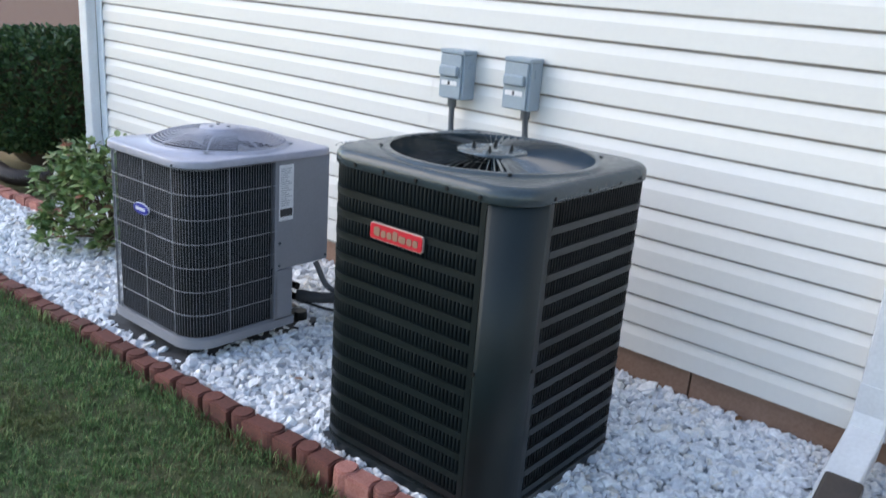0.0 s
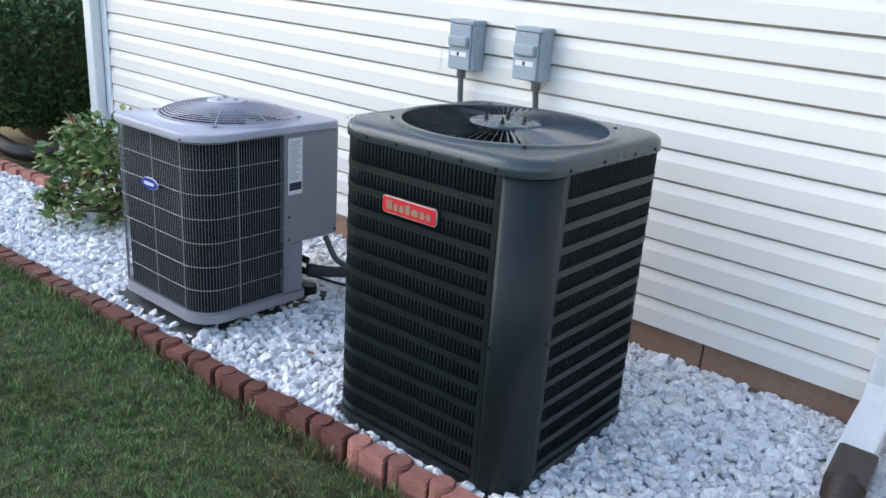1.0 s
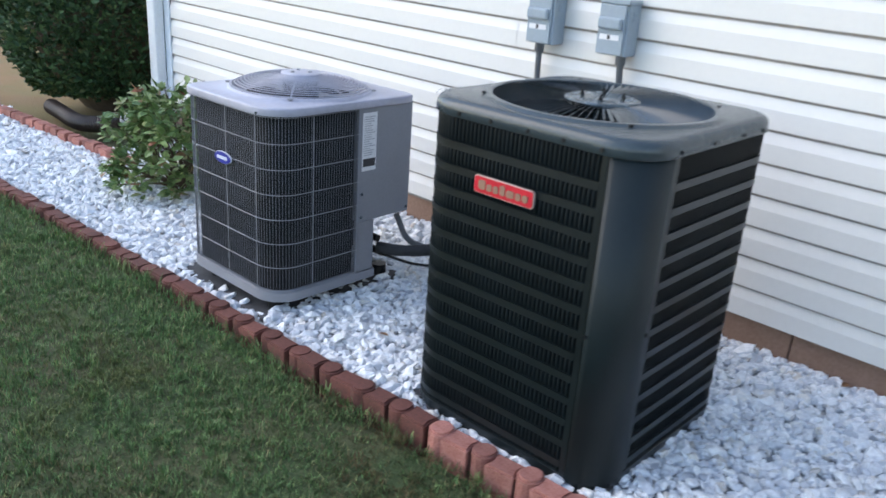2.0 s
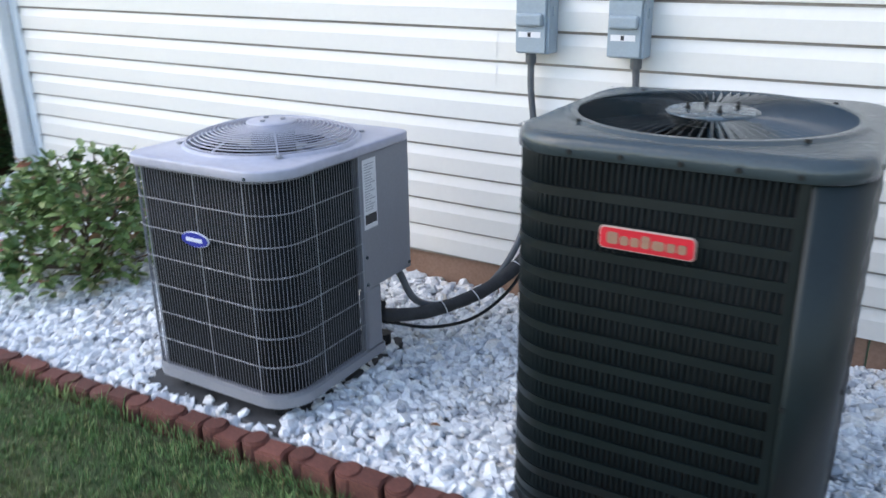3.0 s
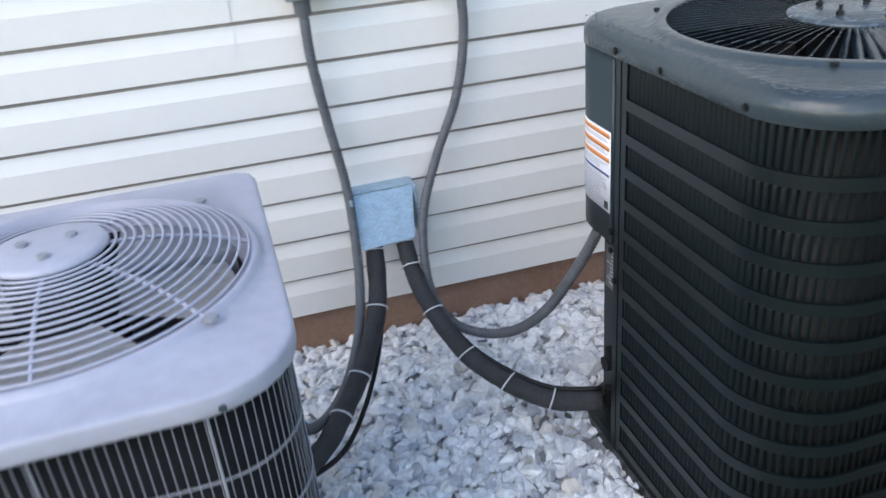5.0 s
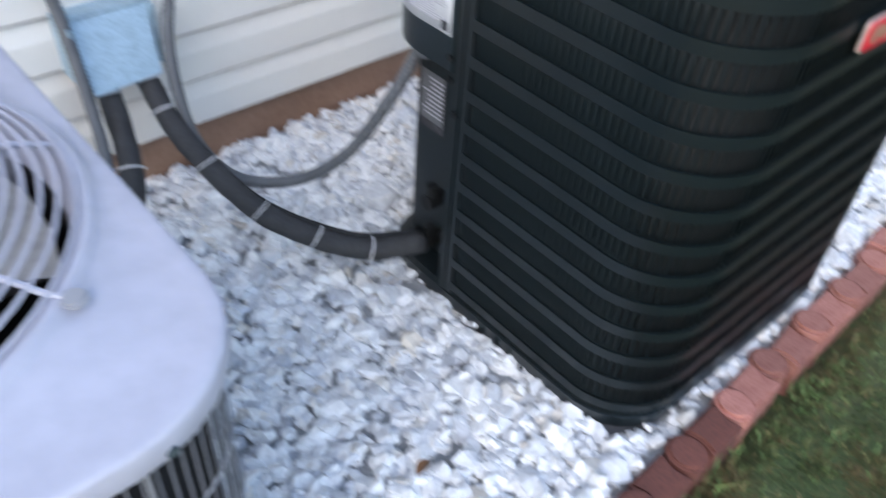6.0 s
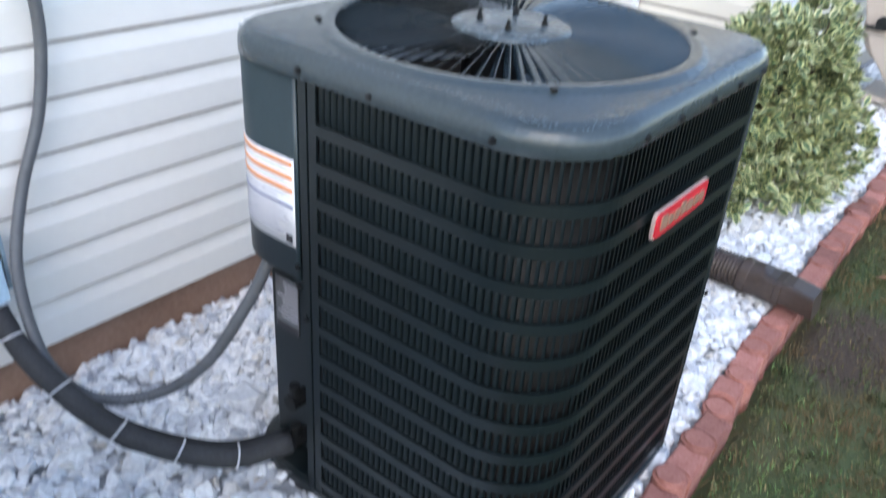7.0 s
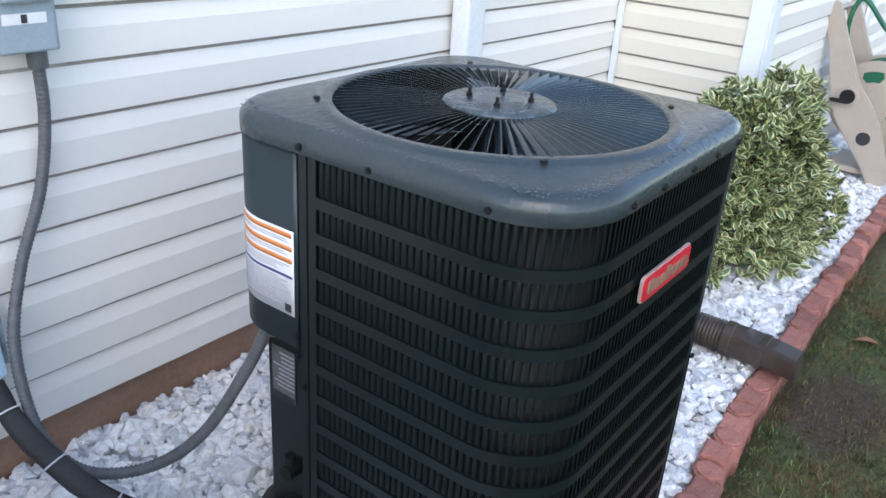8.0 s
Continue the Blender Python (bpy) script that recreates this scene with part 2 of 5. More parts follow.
def ground_material():
    m = bpy.data.materials.new("lawn_soil_and_dry_field")
    m.use_nodes = True
    nt = m.node_tree
    n, l = nt.nodes, nt.links
    b = n["Principled BSDF"]
    b.inputs["Roughness"].default_value = 0.95
    tc = n.new("ShaderNodeTexCoord")
    a = n.new("ShaderNodeTexNoise")
    a.inputs["Scale"].default_value = 2.2
    a.inputs["Detail"].default_value = 8
    c = n.new("ShaderNodeTexNoise")
    c.inputs["Scale"].default_value = 60
    c.inputs["Detail"].default_value = 4
    for t in (a, c):
        l.new(tc.outputs["Object"], t.inputs["Vector"])
    near = n.new("ShaderNodeValToRGB")
    near.color_ramp.elements[0].position, near.color_ramp.elements[1].position = 0.38, 0.66
    near.color_ramp.elements[0].color = (0.055, 0.082, 0.028, 1)
    near.color_ramp.elements[1].color = (0.100, 0.092, 0.042, 1)
    l.new(a.outputs["Fac"], near.inputs["Fac"])
    far = n.new("ShaderNodeValToRGB")
    far.color_ramp.elements[0].position, far.color_ramp.elements[1].position = 0.40, 0.62
    far.color_ramp.elements[0].color = (0.27, 0.19, 0.075, 1)
    far.color_ramp.elements[1].color = (0.33, 0.19, 0.085, 1)
    l.new(a.outputs["Fac"], far.inputs["Fac"])
    # the lawn gives way to dry straw-coloured ground beyond the hedge, and to bare brown earth further on
    sep = n.new("ShaderNodeSeparateXYZ")
    l.new(tc.outputs["Object"], sep.inputs["Vector"])
    wob = n.new("ShaderNodeMath")
    wob.operation = 'MULTIPLY_ADD'
    wob.inputs[1].default_value = 1.5
    l.new(a.outputs["Fac"], wob.inputs[0])
    l.new(sep.outputs["X"], wob.inputs[2])
    fr = n.new("ShaderNodeMapRange")
    fr.inputs["From Min"].default_value, fr.inputs["From Max"].default_value = -3.2, -5.2
    l.new(wob.outputs[0], fr.inputs["Value"])
    mx = n.new("ShaderNodeMix")
    mx.data_type = 'RGBA'
    l.new(fr.outputs["Result"], mx.inputs["Factor"])
    l.new(near.outputs["Color"], mx.inputs["A"])
    l.new(far.outputs["Color"], mx.inputs["B"])
    er = n.new("ShaderNodeMapRange")
    er.inputs["From Min"].default_value, er.inputs["From Max"].default_value = -11.0, -11.8
    l.new(wob.outputs[0], er.inputs["Value"])
    mx2 = n.new("ShaderNodeMix")
    mx2.data_type = 'RGBA'
    mx2.inputs["B"].default_value = (0.20, 0.098, 0.055, 1)
    l.new(er.outputs["Result"], mx2.inputs["Factor"])
    l.new(mx.outputs["Result"], mx2.inputs["A"])
    # washed-out wet soil where the drain pipe empties
    soil = n.new("ShaderNodeMapping")
    soil.vector_type = 'TEXTURE'
    soil.inputs["Location"].default_value = (1.12, -0.60, 0)
    soil.inputs["Scale"].default_value = (0.27, 0.15, 10)
    l.new(tc.outputs["Object"], soil.inputs["Vector"])
    far_off = n.new("ShaderNodeVectorMath")
    far_off.operation = 'LENGTH'
    l.new(soil.outputs["Vector"], far_off.inputs[0])
    ragged = n.new("ShaderNodeMath")
    ragged.operation = 'MULTIPLY_ADD'
    ragged.inputs[1].default_value = 0.6
    l.new(c.outputs["Fac"], ragged.inputs[0])
    l.new(far_off.outputs["Value"], ragged.inputs[2])
    sr = n.new("ShaderNodeMapRange")
    sr.inputs["From Min"].default_value, sr.inputs["From Max"].default_value = 1.5, 1.05
    l.new(ragged.outputs[0], sr.inputs["Value"])
    earth = n.new("ShaderNodeMix")
    earth.data_type = 'RGBA'
    l.new(c.outputs["Fac"], earth.inputs["Factor"])
    earth.inputs["A"].default_value = (0.032, 0.021, 0.014, 1)
    earth.inputs["B"].default_value = (0.088, 0.058, 0.038, 1)
    mx3 = n.new("ShaderNodeMix")
    mx3.data_type = 'RGBA'
    l.new(sr.outputs["Result"], mx3.inputs["Factor"])
    l.new(mx2.outputs["Result"], mx3.inputs["A"])
    l.new(earth.outputs["Result"], mx3.inputs["B"])
    l.new(mx3.outputs["Result"], b.inputs["Base Color"])
    bp = n.new("ShaderNodeBump")
    bp.inputs["Strength"].default_value = 0.7
    bp.inputs["Distance"].default_value = 0.02
    l.new(c.outputs["Fac"], bp.inputs["Height"])
    l.new(bp.outputs["Normal"], b.inputs["Normal"])
    return m


GROUND = ground_material()


def wet_enamel(name, col, film=44.0):
    """Dark enamel under a broken film of rain water: smooth pools with raised edges, and damp paint between them."""
    m = mat(name, col, 0.3, var=0.10, scale=7, fine=120, bump=0.0, spec=0.5, rvar=0.05)
    n, l = m.node_tree.nodes, m.node_tree.links
    b = n["Principled BSDF"]
    tc = n.new("ShaderNodeTexCoord")
    mp = n.new("ShaderNodeMapping")
    mp.inputs["Scale"].default_value = (1.0, 1.7, 1.0)
    mp.inputs["Rotation"].default_value = (0, 0, 0.7)
    l.new(tc.outputs["Object"], mp.inputs["Vector"])
    pool = n.new("ShaderNodeTexNoise")
    pool.inputs["Scale"].default_value = film
    pool.inputs["Detail"].default_value = 2.5
    pool.inputs["Distortion"].default_value = 0.6
    l.new(mp.outputs["Vector"], pool.inputs["Vector"])
    edge = n.new("ShaderNodeMapRange")
    edge.inputs["From Min"].default_value, edge.inputs["From Max"].default_value = 0.42, 0.66
    l.new(pool.outputs["Fac"], edge.inputs["Value"])
    wet = n.new("ShaderNodeMapRange")
    wet.inputs["To Min"].default_value, wet.inputs["To Max"].default_value = 0.27, 0.18
    l.new(edge.outputs["Result"], wet.inputs["Value"])
    l.new(wet.outputs["Result"], b.inputs["Roughness"])
    bead = n.new("ShaderNodeTexNoise")
    bead.inputs["Scale"].default_value = 210
    bead.inputs["Detail"].default_value = 1
    l.new(tc.outputs["Object"], bead.inputs["Vector"])
    add = n.new("ShaderNodeMath")
    add.operation = 'MULTIPLY_ADD'
    add.inputs[1].default_value = 0.08
    l.new(bead.outputs["Fac"], add.inputs[0])
    l.new(edge.outputs["Result"], add.inputs[2])
    bp = n.new("ShaderNodeBump")
    bp.inputs["Strength"].default_value = 0.4
    bp.inputs["Distance"].default_value = 0.0009
    l.new(add.outputs[0], bp.inputs["Height"])
    l.new(bp.outputs["Normal"], b.inputs["Normal"])
    return m


# base colour raised far above SLATE to paint in the lid's sky reflection
SLATE_LID = wet_enamel("wet_slate_lid_with_sky_sheen", (0.042, 0.057, 0.065))


# ---------- building blocks ----------
def mesh_np(name, verts, faces, mats, index=None, smooth=False):
    """A mesh from arrays of vertices and equal-sized faces."""
    verts, faces = np.asarray(verts, np.float32), np.asarray(faces, np.int32)
    me = bpy.data.meshes.new(name)
    k = faces.shape[1]
    me.vertices.add(len(verts))
    me.vertices.foreach_set("co", verts.ravel())
    me.loops.add(faces.size)
    me.loops.foreach_set("vertex_index", faces.ravel())
    me.polygons.add(len(faces))
    me.polygons.foreach_set("loop_start", np.arange(0, faces.size, k, dtype=np.int32))
    for m in (mats if isinstance(mats, (list, tuple)) else [mats]):
        me.materials.append(m)
    if index is not None:
        me.polygons.foreach_set("material_index", np.asarray(index, np.int32))
    me.polygons.foreach_set("use_smooth", np.full(len(faces), smooth))
    me.update(calc_edges=True)
    return me


def to_mesh(name, bm, material, smooth=False):
    me = bpy.data.meshes.new(name)
    bmesh.ops.recalc_face_normals(bm, faces=bm.faces)
    for f in bm.faces:
        f.smooth = smooth
    bm.to_mesh(me)
    bm.free()
    me.materials.append(material)
    return me


def part(name, bm, material, parent=None, label="", smooth=False, m=None):
    """One mesh object, made of a bmesh or a mesh, under a thing or a part."""
    me = bm if isinstance(bm, bpy.types.Mesh) else to_mesh(name, bm, material, smooth)
    ob = new(name, me)
    ob.parent = parent
    if m is not None:
        ob.matrix_basis = m
    if label:
        ob["label"] = label
    return ob


def thing(name, at, label, category, group="", rz=0.0, kind=""):
    ob = new(name)
    ob.empty_display_size = 0.05
    ob.matrix_basis = pose(*at, 0, 0, rz)
    return tagged(ob, label, category, group, kind)


def box(x0, x1, y0, y1, z0, z1, bevel=0.0, seg=2):
    bm = bmesh.new()
    bmesh.ops.create_cube(bm, size=1)
    bmesh.ops.scale(bm, vec=(x1 - x0, y1 - y0, z1 - z0), verts=bm.verts)
    bmesh.ops.translate(bm, vec=((x0 + x1) / 2, (y0 + y1) / 2, (z0 + z1) / 2), verts=bm.verts)
    if bevel:
        bmesh.ops.bevel(bm, geom=bm.edges[:], offset=bevel, segments=seg, affect='EDGES', profile=0.5)
    return bm


def cyl(r, h, n=16, r2=None, bevel=0.0, m=None):
    bm = bmesh.new()
    bmesh.ops.create_cone(bm, cap_ends=True, segments=n, radius1=r, radius2=r if r2 is None else r2, depth=h)
    if bevel:
        rim = [e for e in bm.edges if abs(e.verts[0].co.z - e.verts[1].co.z) < 1e-6]
        bmesh.ops.bevel(bm, geom=rim, offset=bevel, segments=2, affect='EDGES')
    if m is not None:
        bmesh.ops.transform(bm, matrix=m, verts=bm.verts)
    return bm


def spline(pts, step=0.012):
    """Evenly dense points of a smooth curve through pts."""
    p = [Vector(q) for q in pts]
    p = [p[0] * 2 - p[1]] + p + [p[-1] * 2 - p[-2]]
    out = []
    for a, b, c, d in zip(p, p[1:], p[2:], p[3:]):
        k = max(2, int((c - b).length / step))
        for i in range(k):
            t = i / k
            out.append(0.5 * ((2 * b) + (c - a) * t + (2 * a - 5 * b + 4 * c - d) * t * t + (3 * b - a - 3 * c + d) * t ** 3))
    out.append(p[-2].copy())
    return out


def tube(pts, radius, sides=10, closed=False, caps=True):
    """A bmesh tube along points; radius is a number or a function of the index."""
    pts = [Vector(q) for q in pts]
    n = len(pts)
    bm = bmesh.new()
    rings = []
    up = Vector((0, 0, 1))
    prev = None
    for i, q in enumerate(pts):
        a = pts[(i - 1) % n] if closed or i else q
        c = pts[(i + 1) % n] if closed or i < n - 1 else q
        tan = (c - a).normalized()
        if prev is None:
            side = tan.cross(up)
            if side.length < 1e-3:
                side = tan.cross(Vector((0, 1, 0)))
            side.normalize()
        else:
            side = (prev - tan * prev.dot(tan)).normalized()
        prev = side
        other = tan.cross(side)
        r = radius(i) if callable(radius) else radius
        rings.append([bm.verts.new(q + (side * math.cos(2 * math.pi * k / sides) + other * math.sin(2 * math.pi * k / sides)) * r) for k in range(sides)])
    for i in range(n if closed else n - 1):
        r0, r1 = rings[i], rings[(i + 1) % n]
        for k in range(sides):
            bm.faces.new((r0[k], r0[(k + 1) % sides], r1[(k + 1) % sides], r1[k]))
    if caps and not closed:
        bm.faces.new(rings[0])
        bm.faces.new(rings[-1])
    return bm


def prism(outline, depth, axis='x', holes=(), bevel=0.0):
    """A flat outline (a, b pairs) given thickness: axis x puts a, b on y, z; axis y on x, z; axis z on x, y."""
    cu = bmesh.new()
    place = {'x': lambda a, b, d: (d, a, b), 'y': lambda a, b, d: (a, d, b), 'z': lambda a, b, d: (a, b, d)}[axis]
    f = cu.faces.new([cu.verts.new(place(a, b, 0.0)) for a, b in outline])
    r = bmesh.ops.extrude_face_region(cu, geom=[f])
    move = Vector(place(0, 0, depth))
    bmesh.ops.translate(cu, vec=move, verts=[v for v in r["geom"] if isinstance(v, bmesh.types.BMVert)])
    if bevel:
        rim = [e for e in cu.edges if abs((e.verts[0].co - e.verts[1].co).dot(move.normalized())) < 1e-6]
        bmesh.ops.bevel(cu, geom=rim, offset=bevel, segments=2, affect='EDGES')
    return cu


def reach(angle, x0, x1, y0, y1, radii):
    """How far from the origin the rim of a rounded rectangle lies in a direction. radii: for the corners SW, SE, NE, NW."""
    dx, dy = math.cos(angle), math.sin(angle)

    def inside(t):
        x, y = dx * t, dy * t
        if not (x0 <= x <= x1 and y0 <= y <= y1):
            return False
        for (cx, cy, sx, sy), r in zip(((x0, y0, 1, 1), (x1, y0, -1, 1), (x1, y1, -1, -1), (x0, y1, 1, -1)), radii):
            ax, ay = (x - cx) * sx, (y - cy) * sy
            if ax < r and ay < r and (ax - r) ** 2 + (ay - r) ** 2 > r * r:
                return False
        return True
    lo, hi = 0.0, 2.0
    for _ in range(36):
        mid = (lo + hi) / 2
        lo, hi = (mid, hi) if inside(mid) else (lo, mid)
    return lo


def loft(rings, close_first=False, close_last=False):
    """Skins rings of equally many points."""
    bm = bmesh.new()
    vs = [[bm.verts.new(p) for p in ring] for ring in rings]
    n = len(vs[0])
    for a, b in zip(vs, vs[1:]):
        for k in range(n):
            bm.faces.new((a[k], a[(k + 1) % n], b[(k + 1) % n], b[k]))
    if close_first:
        bm.faces.new(vs[0])
    if close_last:
        bm.faces.new(vs[-1])
    return bm


def rect_ring(x0, x1, y0, y1, radii, z, n=96, grow=0.0):
    g = grow
    rr = [max(0.004, r + g) for r in radii]
    out = []
    for k in range(n):
        a = 2 * math.pi * k / n
        t = reach(a, x0 - g, x1 + g, y0 - g, y1 + g, rr)
        out.append((math.cos(a) * t, math.sin(a) * t, z))
    return out


def circle_ring(r, z, n=96, cx=0.0, cy=0.0):
    return [(cx + r * math.cos(2 * math.pi * k / n), cy + r * math.sin(2 * math.pi * k / n), z) for k in range(n)]


def outline_path(x0, x1, y0, y1, radii, step=0.01):
    """The rim of a rounded rectangle, anticlockwise from the middle of its south side: points with outward normals and run lengths."""
    sw, se, ne, nw = radii
    xm = (x0 + x1) / 2
    pts = []

    def line(a, b, nrm):
        L = math.dist(a, b)
        k = max(1, int(L / step))
        for i in range(k):
            t = i / k
            pts.append((a[0] + (b[0] - a[0]) * t, a[1] + (b[1] - a[1]) * t, *nrm))

    def arc(cx, cy, r, a0):
        k = max(2, int(r * math.pi / 2 / step))
        for i in range(k):
            a = radians(a0) + math.pi / 2 * i / k
            pts.append((cx + r * math.cos(a), cy + r * math.sin(a), math.cos(a), math.sin(a)))
    line((xm, y0), (x1 - se, y0), (0, -1))
    arc(x1 - se, y0 + se, se, -90)
    line((x1, y0 + se), (x1, y1 - ne), (1, 0))
    arc(x1 - ne, y1 - ne, ne, 0)
    line((x1 - ne, y1), (x0 + nw, y1), (0, 1))
    arc(x0 + nw, y1 - nw, nw, 90)
    line((x0, y1 - nw), (x0, y0 + sw), (-1, 0))
    arc(x0 + sw, y0 + sw, sw, 180)
    line((x0 + sw, y0), (xm, y0), (0, -1))
    pts = np.array(pts)
    run = np.concatenate([[0], np.cumsum(np.hypot(*(np.roll(pts, -1, 0) - pts)[:, :2].T))])
    return np.vstack([pts, pts[:1]]), run


def along(path, s):
    pts, run = path
    s = s % run[-1]
    row = [np.interp(s, run, pts[:, i]) for i in range(4)]
    L = math.hypot(row[2], row[3])
    return row[0], row[1], row[2] / L, row[3] / L


def nearest_run(path, x, y):
    pts, run = path
    return float(run[np.argmin(np.hypot(pts[:, 0] - x, pts[:, 1] - y))])


def strip(path, s0, s1, z0, z1, out=0.0, thick=0.004, step=0.012):
    """A sheet that follows the rim from s0 to s1."""
    k = max(2, int((s1 - s0) / step))
    bm = bmesh.new()
    rows = []
    for i in range(k + 1):
        x, y, nx, ny = along(path, s0 + (s1 - s0) * i / k)
        rows.append([bm.verts.new((x + nx * o, y + ny * o, z)) for o, z in ((out, z0), (out, z1), (out - thick, z1), (out - thick, z0))])
    for a, b in zip(rows, rows[1:]):
        for j in range(4):
            bm.faces.new((a[j], b[j], b[(j + 1) % 4], a[(j + 1) % 4]))
    bm.faces.new(rows[0])
    bm.faces.new(rows[-1])
    return bm


def merge(bms):
    out = bmesh.new()
    for b in bms:
        me = bpy.data.meshes.new("tmp")
        b.to_mesh(me)
        b.free()
        out.from_mesh(me)
        bpy.data.meshes.remove(me)
    return out


def rotations(yaw, tilt, spin):
    """Arrays of rotation matrices: spin about x, tilt about y, then yaw about z."""
    def rx(a):
        c, s, o, z = np.cos(a), np.sin(a), np.ones_like(a), np.zeros_like(a)
        return np.stack([np.stack([o, z, z], -1), np.stack([z, c, -s], -1), np.stack([z, s, c], -1)], -2)

    def ry(a):
        c, s, o, z = np.cos(a), np.sin(a), np.ones_like(a), np.zeros_like(a)
        return np.stack([np.stack([c, z, s], -1), np.stack([z, o, z], -1), np.stack([-s, z, c], -1)], -2)

    def rzm(a):
        c, s, o, z = np.cos(a), np.sin(a), np.ones_like(a), np.zeros_like(a)
        return np.stack([np.stack([c, -s, z], -1), np.stack([s, c, z], -1), np.stack([z, z, o], -1)], -2)
    return rzm(yaw) @ ry(tilt) @ rx(spin)


def scatter(variants, which, pos, rot, size):
    """Copies of small shapes, joined into one array of vertices, faces and material indices."""
    vs, fs, ms, base = [], [], [], 0
    for v, (V, F, M) in enumerate(variants):
        sel = np.nonzero(which == v)[0]
        if not len(sel):
            continue
        P = np.einsum('nij,nkj->nki', rot[sel], V[None] * size[sel][:, None, :]) + pos[sel][:, None, :]
        vs.append(P.reshape(-1, 3))
        off = base + np.arange(len(sel))[:, None, None] * len(V)
        fs.append((F[None] + off).reshape(-1, F.shape[1]))
        ms.append(np.tile(M, len(sel)))
        base += len(sel) * len(V)
    return np.concatenate(vs), np.concatenate(fs), np.concatenate(ms)

# ---------- ground and bed ----------
def edge_y(x):
    """The line of the brick edging's bed side."""
    return float(np.interp(x, [-6, -3, -1.9, -0.85, -0.2, 0.9, 1.6, 3.4, 6], [-0.66, -0.52, -0.475, -0.435, -0.405, -0.35, -0.33, -0.318, -0.30]))


GX, GZ = [-6, -1.3, -0.85, 0.35, 0.9, 5], [-0.012, -0.012, -0.040, -0.048, -0.036, -0.030]


def lawn_z(x, y):
    """The lawn's height: level far off, with a gentle dip along part of the edging."""
    near = math.exp(-((y + 0.6) / 0.9) ** 2)
    return -0.03 + near * (float(np.interp(x, GX, GZ)) + 0.03)


def sheet(xs, ys, height):
    V = [(x, y, height(x, y)) for y in ys for x in xs]
    n = len(xs)
    F = [(j * n + i, j * n + i + 1, (j + 1) * n + i + 1, (j + 1) * n + i) for j in range(len(ys) - 1) for i in range(n - 1)]
    return V, F


axis_x = [-400, -120, -40, -20] + list(np.linspace(-10, 8, 120)) + [20, 60, 400]
axis_y = [-400, -100, -30, -10] + list(np.linspace(-5, -0.9, 40)) + list(np.linspace(-0.86, 0.3, 60)) + list(np.linspace(0.4, 3, 20)) + [8, 20, 60, 400]
part("ground", mesh_np("ground", *sheet(axis_x, axis_y, lambda x, y: lawn_z(x, y) - 0.05 * min(1, max(0, (y - edge_y(x) + 0.14) / 0.08))), GROUND, smooth=True), None)
tagged(bpy.data.objects["ground"], "lawn soil running out into dry brown field", "ground", kind="structure")


bm = bmesh.new()
xs = np.linspace(-6.5, 6, 60)
lo = [bm.verts.new((x, edge_y(x) - 0.01, -0.012)) for x in xs]
hi = [bm.verts.new((x, 0.915 if x > -3.65 else 0.10, -0.012)) for x in xs]
lo2 = [bm.verts.new((x, edge_y(x) - 0.01, -0.12)) for x in xs]
for i in range(len(xs) - 1):
    bm.faces.new((lo[i], lo[i + 1], hi[i + 1], hi[i]))
    bm.faces.new((lo2[i], lo2[i + 1], lo[i + 1], lo[i]))
gravel_base = part("gravel_bed", bm, BEDSOIL)
tagged(gravel_base, "grey stone fines under the white gravel", "gravel bed", kind="structure")

# ---------- house ----------
COURSE, SILL = 0.1188, 0.121
WALL_Y = 0.865
SETTLE = 0.62  # the house has settled slightly out of level, in degrees


def panel_mesh(length, material):
    """A two-course siding panel: length along x, front towards -y, foot at z 0."""
    prof = []
    for c in range(2):
        z = c * COURSE
        prof += [(0.004, z + 0.0), (-0.0005, z + 0.0), (-0.0005, z + 0.001), (0.0, z + 0.068), (0.0015, z + 0.073), (0.0118, z + 0.107), (0.0122, z + 0.1078), (0.0150, z + COURSE - 0.0005)]
    bm = bmesh.new()
    n = max(2, int(length / 0.25))
    rows = []
    for i in range(n + 1):
        x = length * i / n
        rows.append([bm.verts.new((x, y + 0.0006 * math.sin(x * 3.1 + z * 9), z)) for y, z in prof])
    for a, b in zip(rows, rows[1:]):
        for j in range(len(prof) - 1):
            f = bm.faces.new((a[j], b[j], b[j + 1], a[j + 1]))
            # the strip just under each lap takes the painted shade colour
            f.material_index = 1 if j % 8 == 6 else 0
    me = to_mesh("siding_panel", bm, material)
    me.materials.append(LAP_SHADE)
    return me


def siding(wall, x0, x1, rows, joints, material, m, foot=SILL):
    """Clads a wall with overlapping panels, whose joints differ from row to row."""
    for r in range(rows):
        cuts = [x0] + [j for j in joints[r % len(joints)] if x0 < j < x1] + [x1]
        for k, (a, b) in enumerate(zip(cuts, cuts[1:])):
            lap = 0.025 if b < x1 else 0.0
            out = -0.0014 if k % 2 == 0 else 0.0
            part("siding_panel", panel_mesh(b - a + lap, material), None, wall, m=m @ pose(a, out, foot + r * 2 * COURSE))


main_wall = part("wall_main", box(-4.03, 2.36, 0.884, 1.08, 0.115, 2.75), SHEATH)
tagged(main_wall, "house wall clad in white dutch-lap vinyl siding", "wall", kind="structure")
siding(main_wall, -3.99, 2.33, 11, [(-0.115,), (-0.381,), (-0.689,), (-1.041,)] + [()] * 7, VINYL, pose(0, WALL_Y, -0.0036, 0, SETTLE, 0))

foundation = part("foundation", merge([box(-4.03, 0.393, 0.888, 1.08, -0.3, 0.119, 0.004), box(0.399, 2.36, 0.888, 1.08, -0.3, 0.119, 0.004)]), FOUNDATION, m=pose(0, 0, -0.0036, 0, SETTLE, 0))
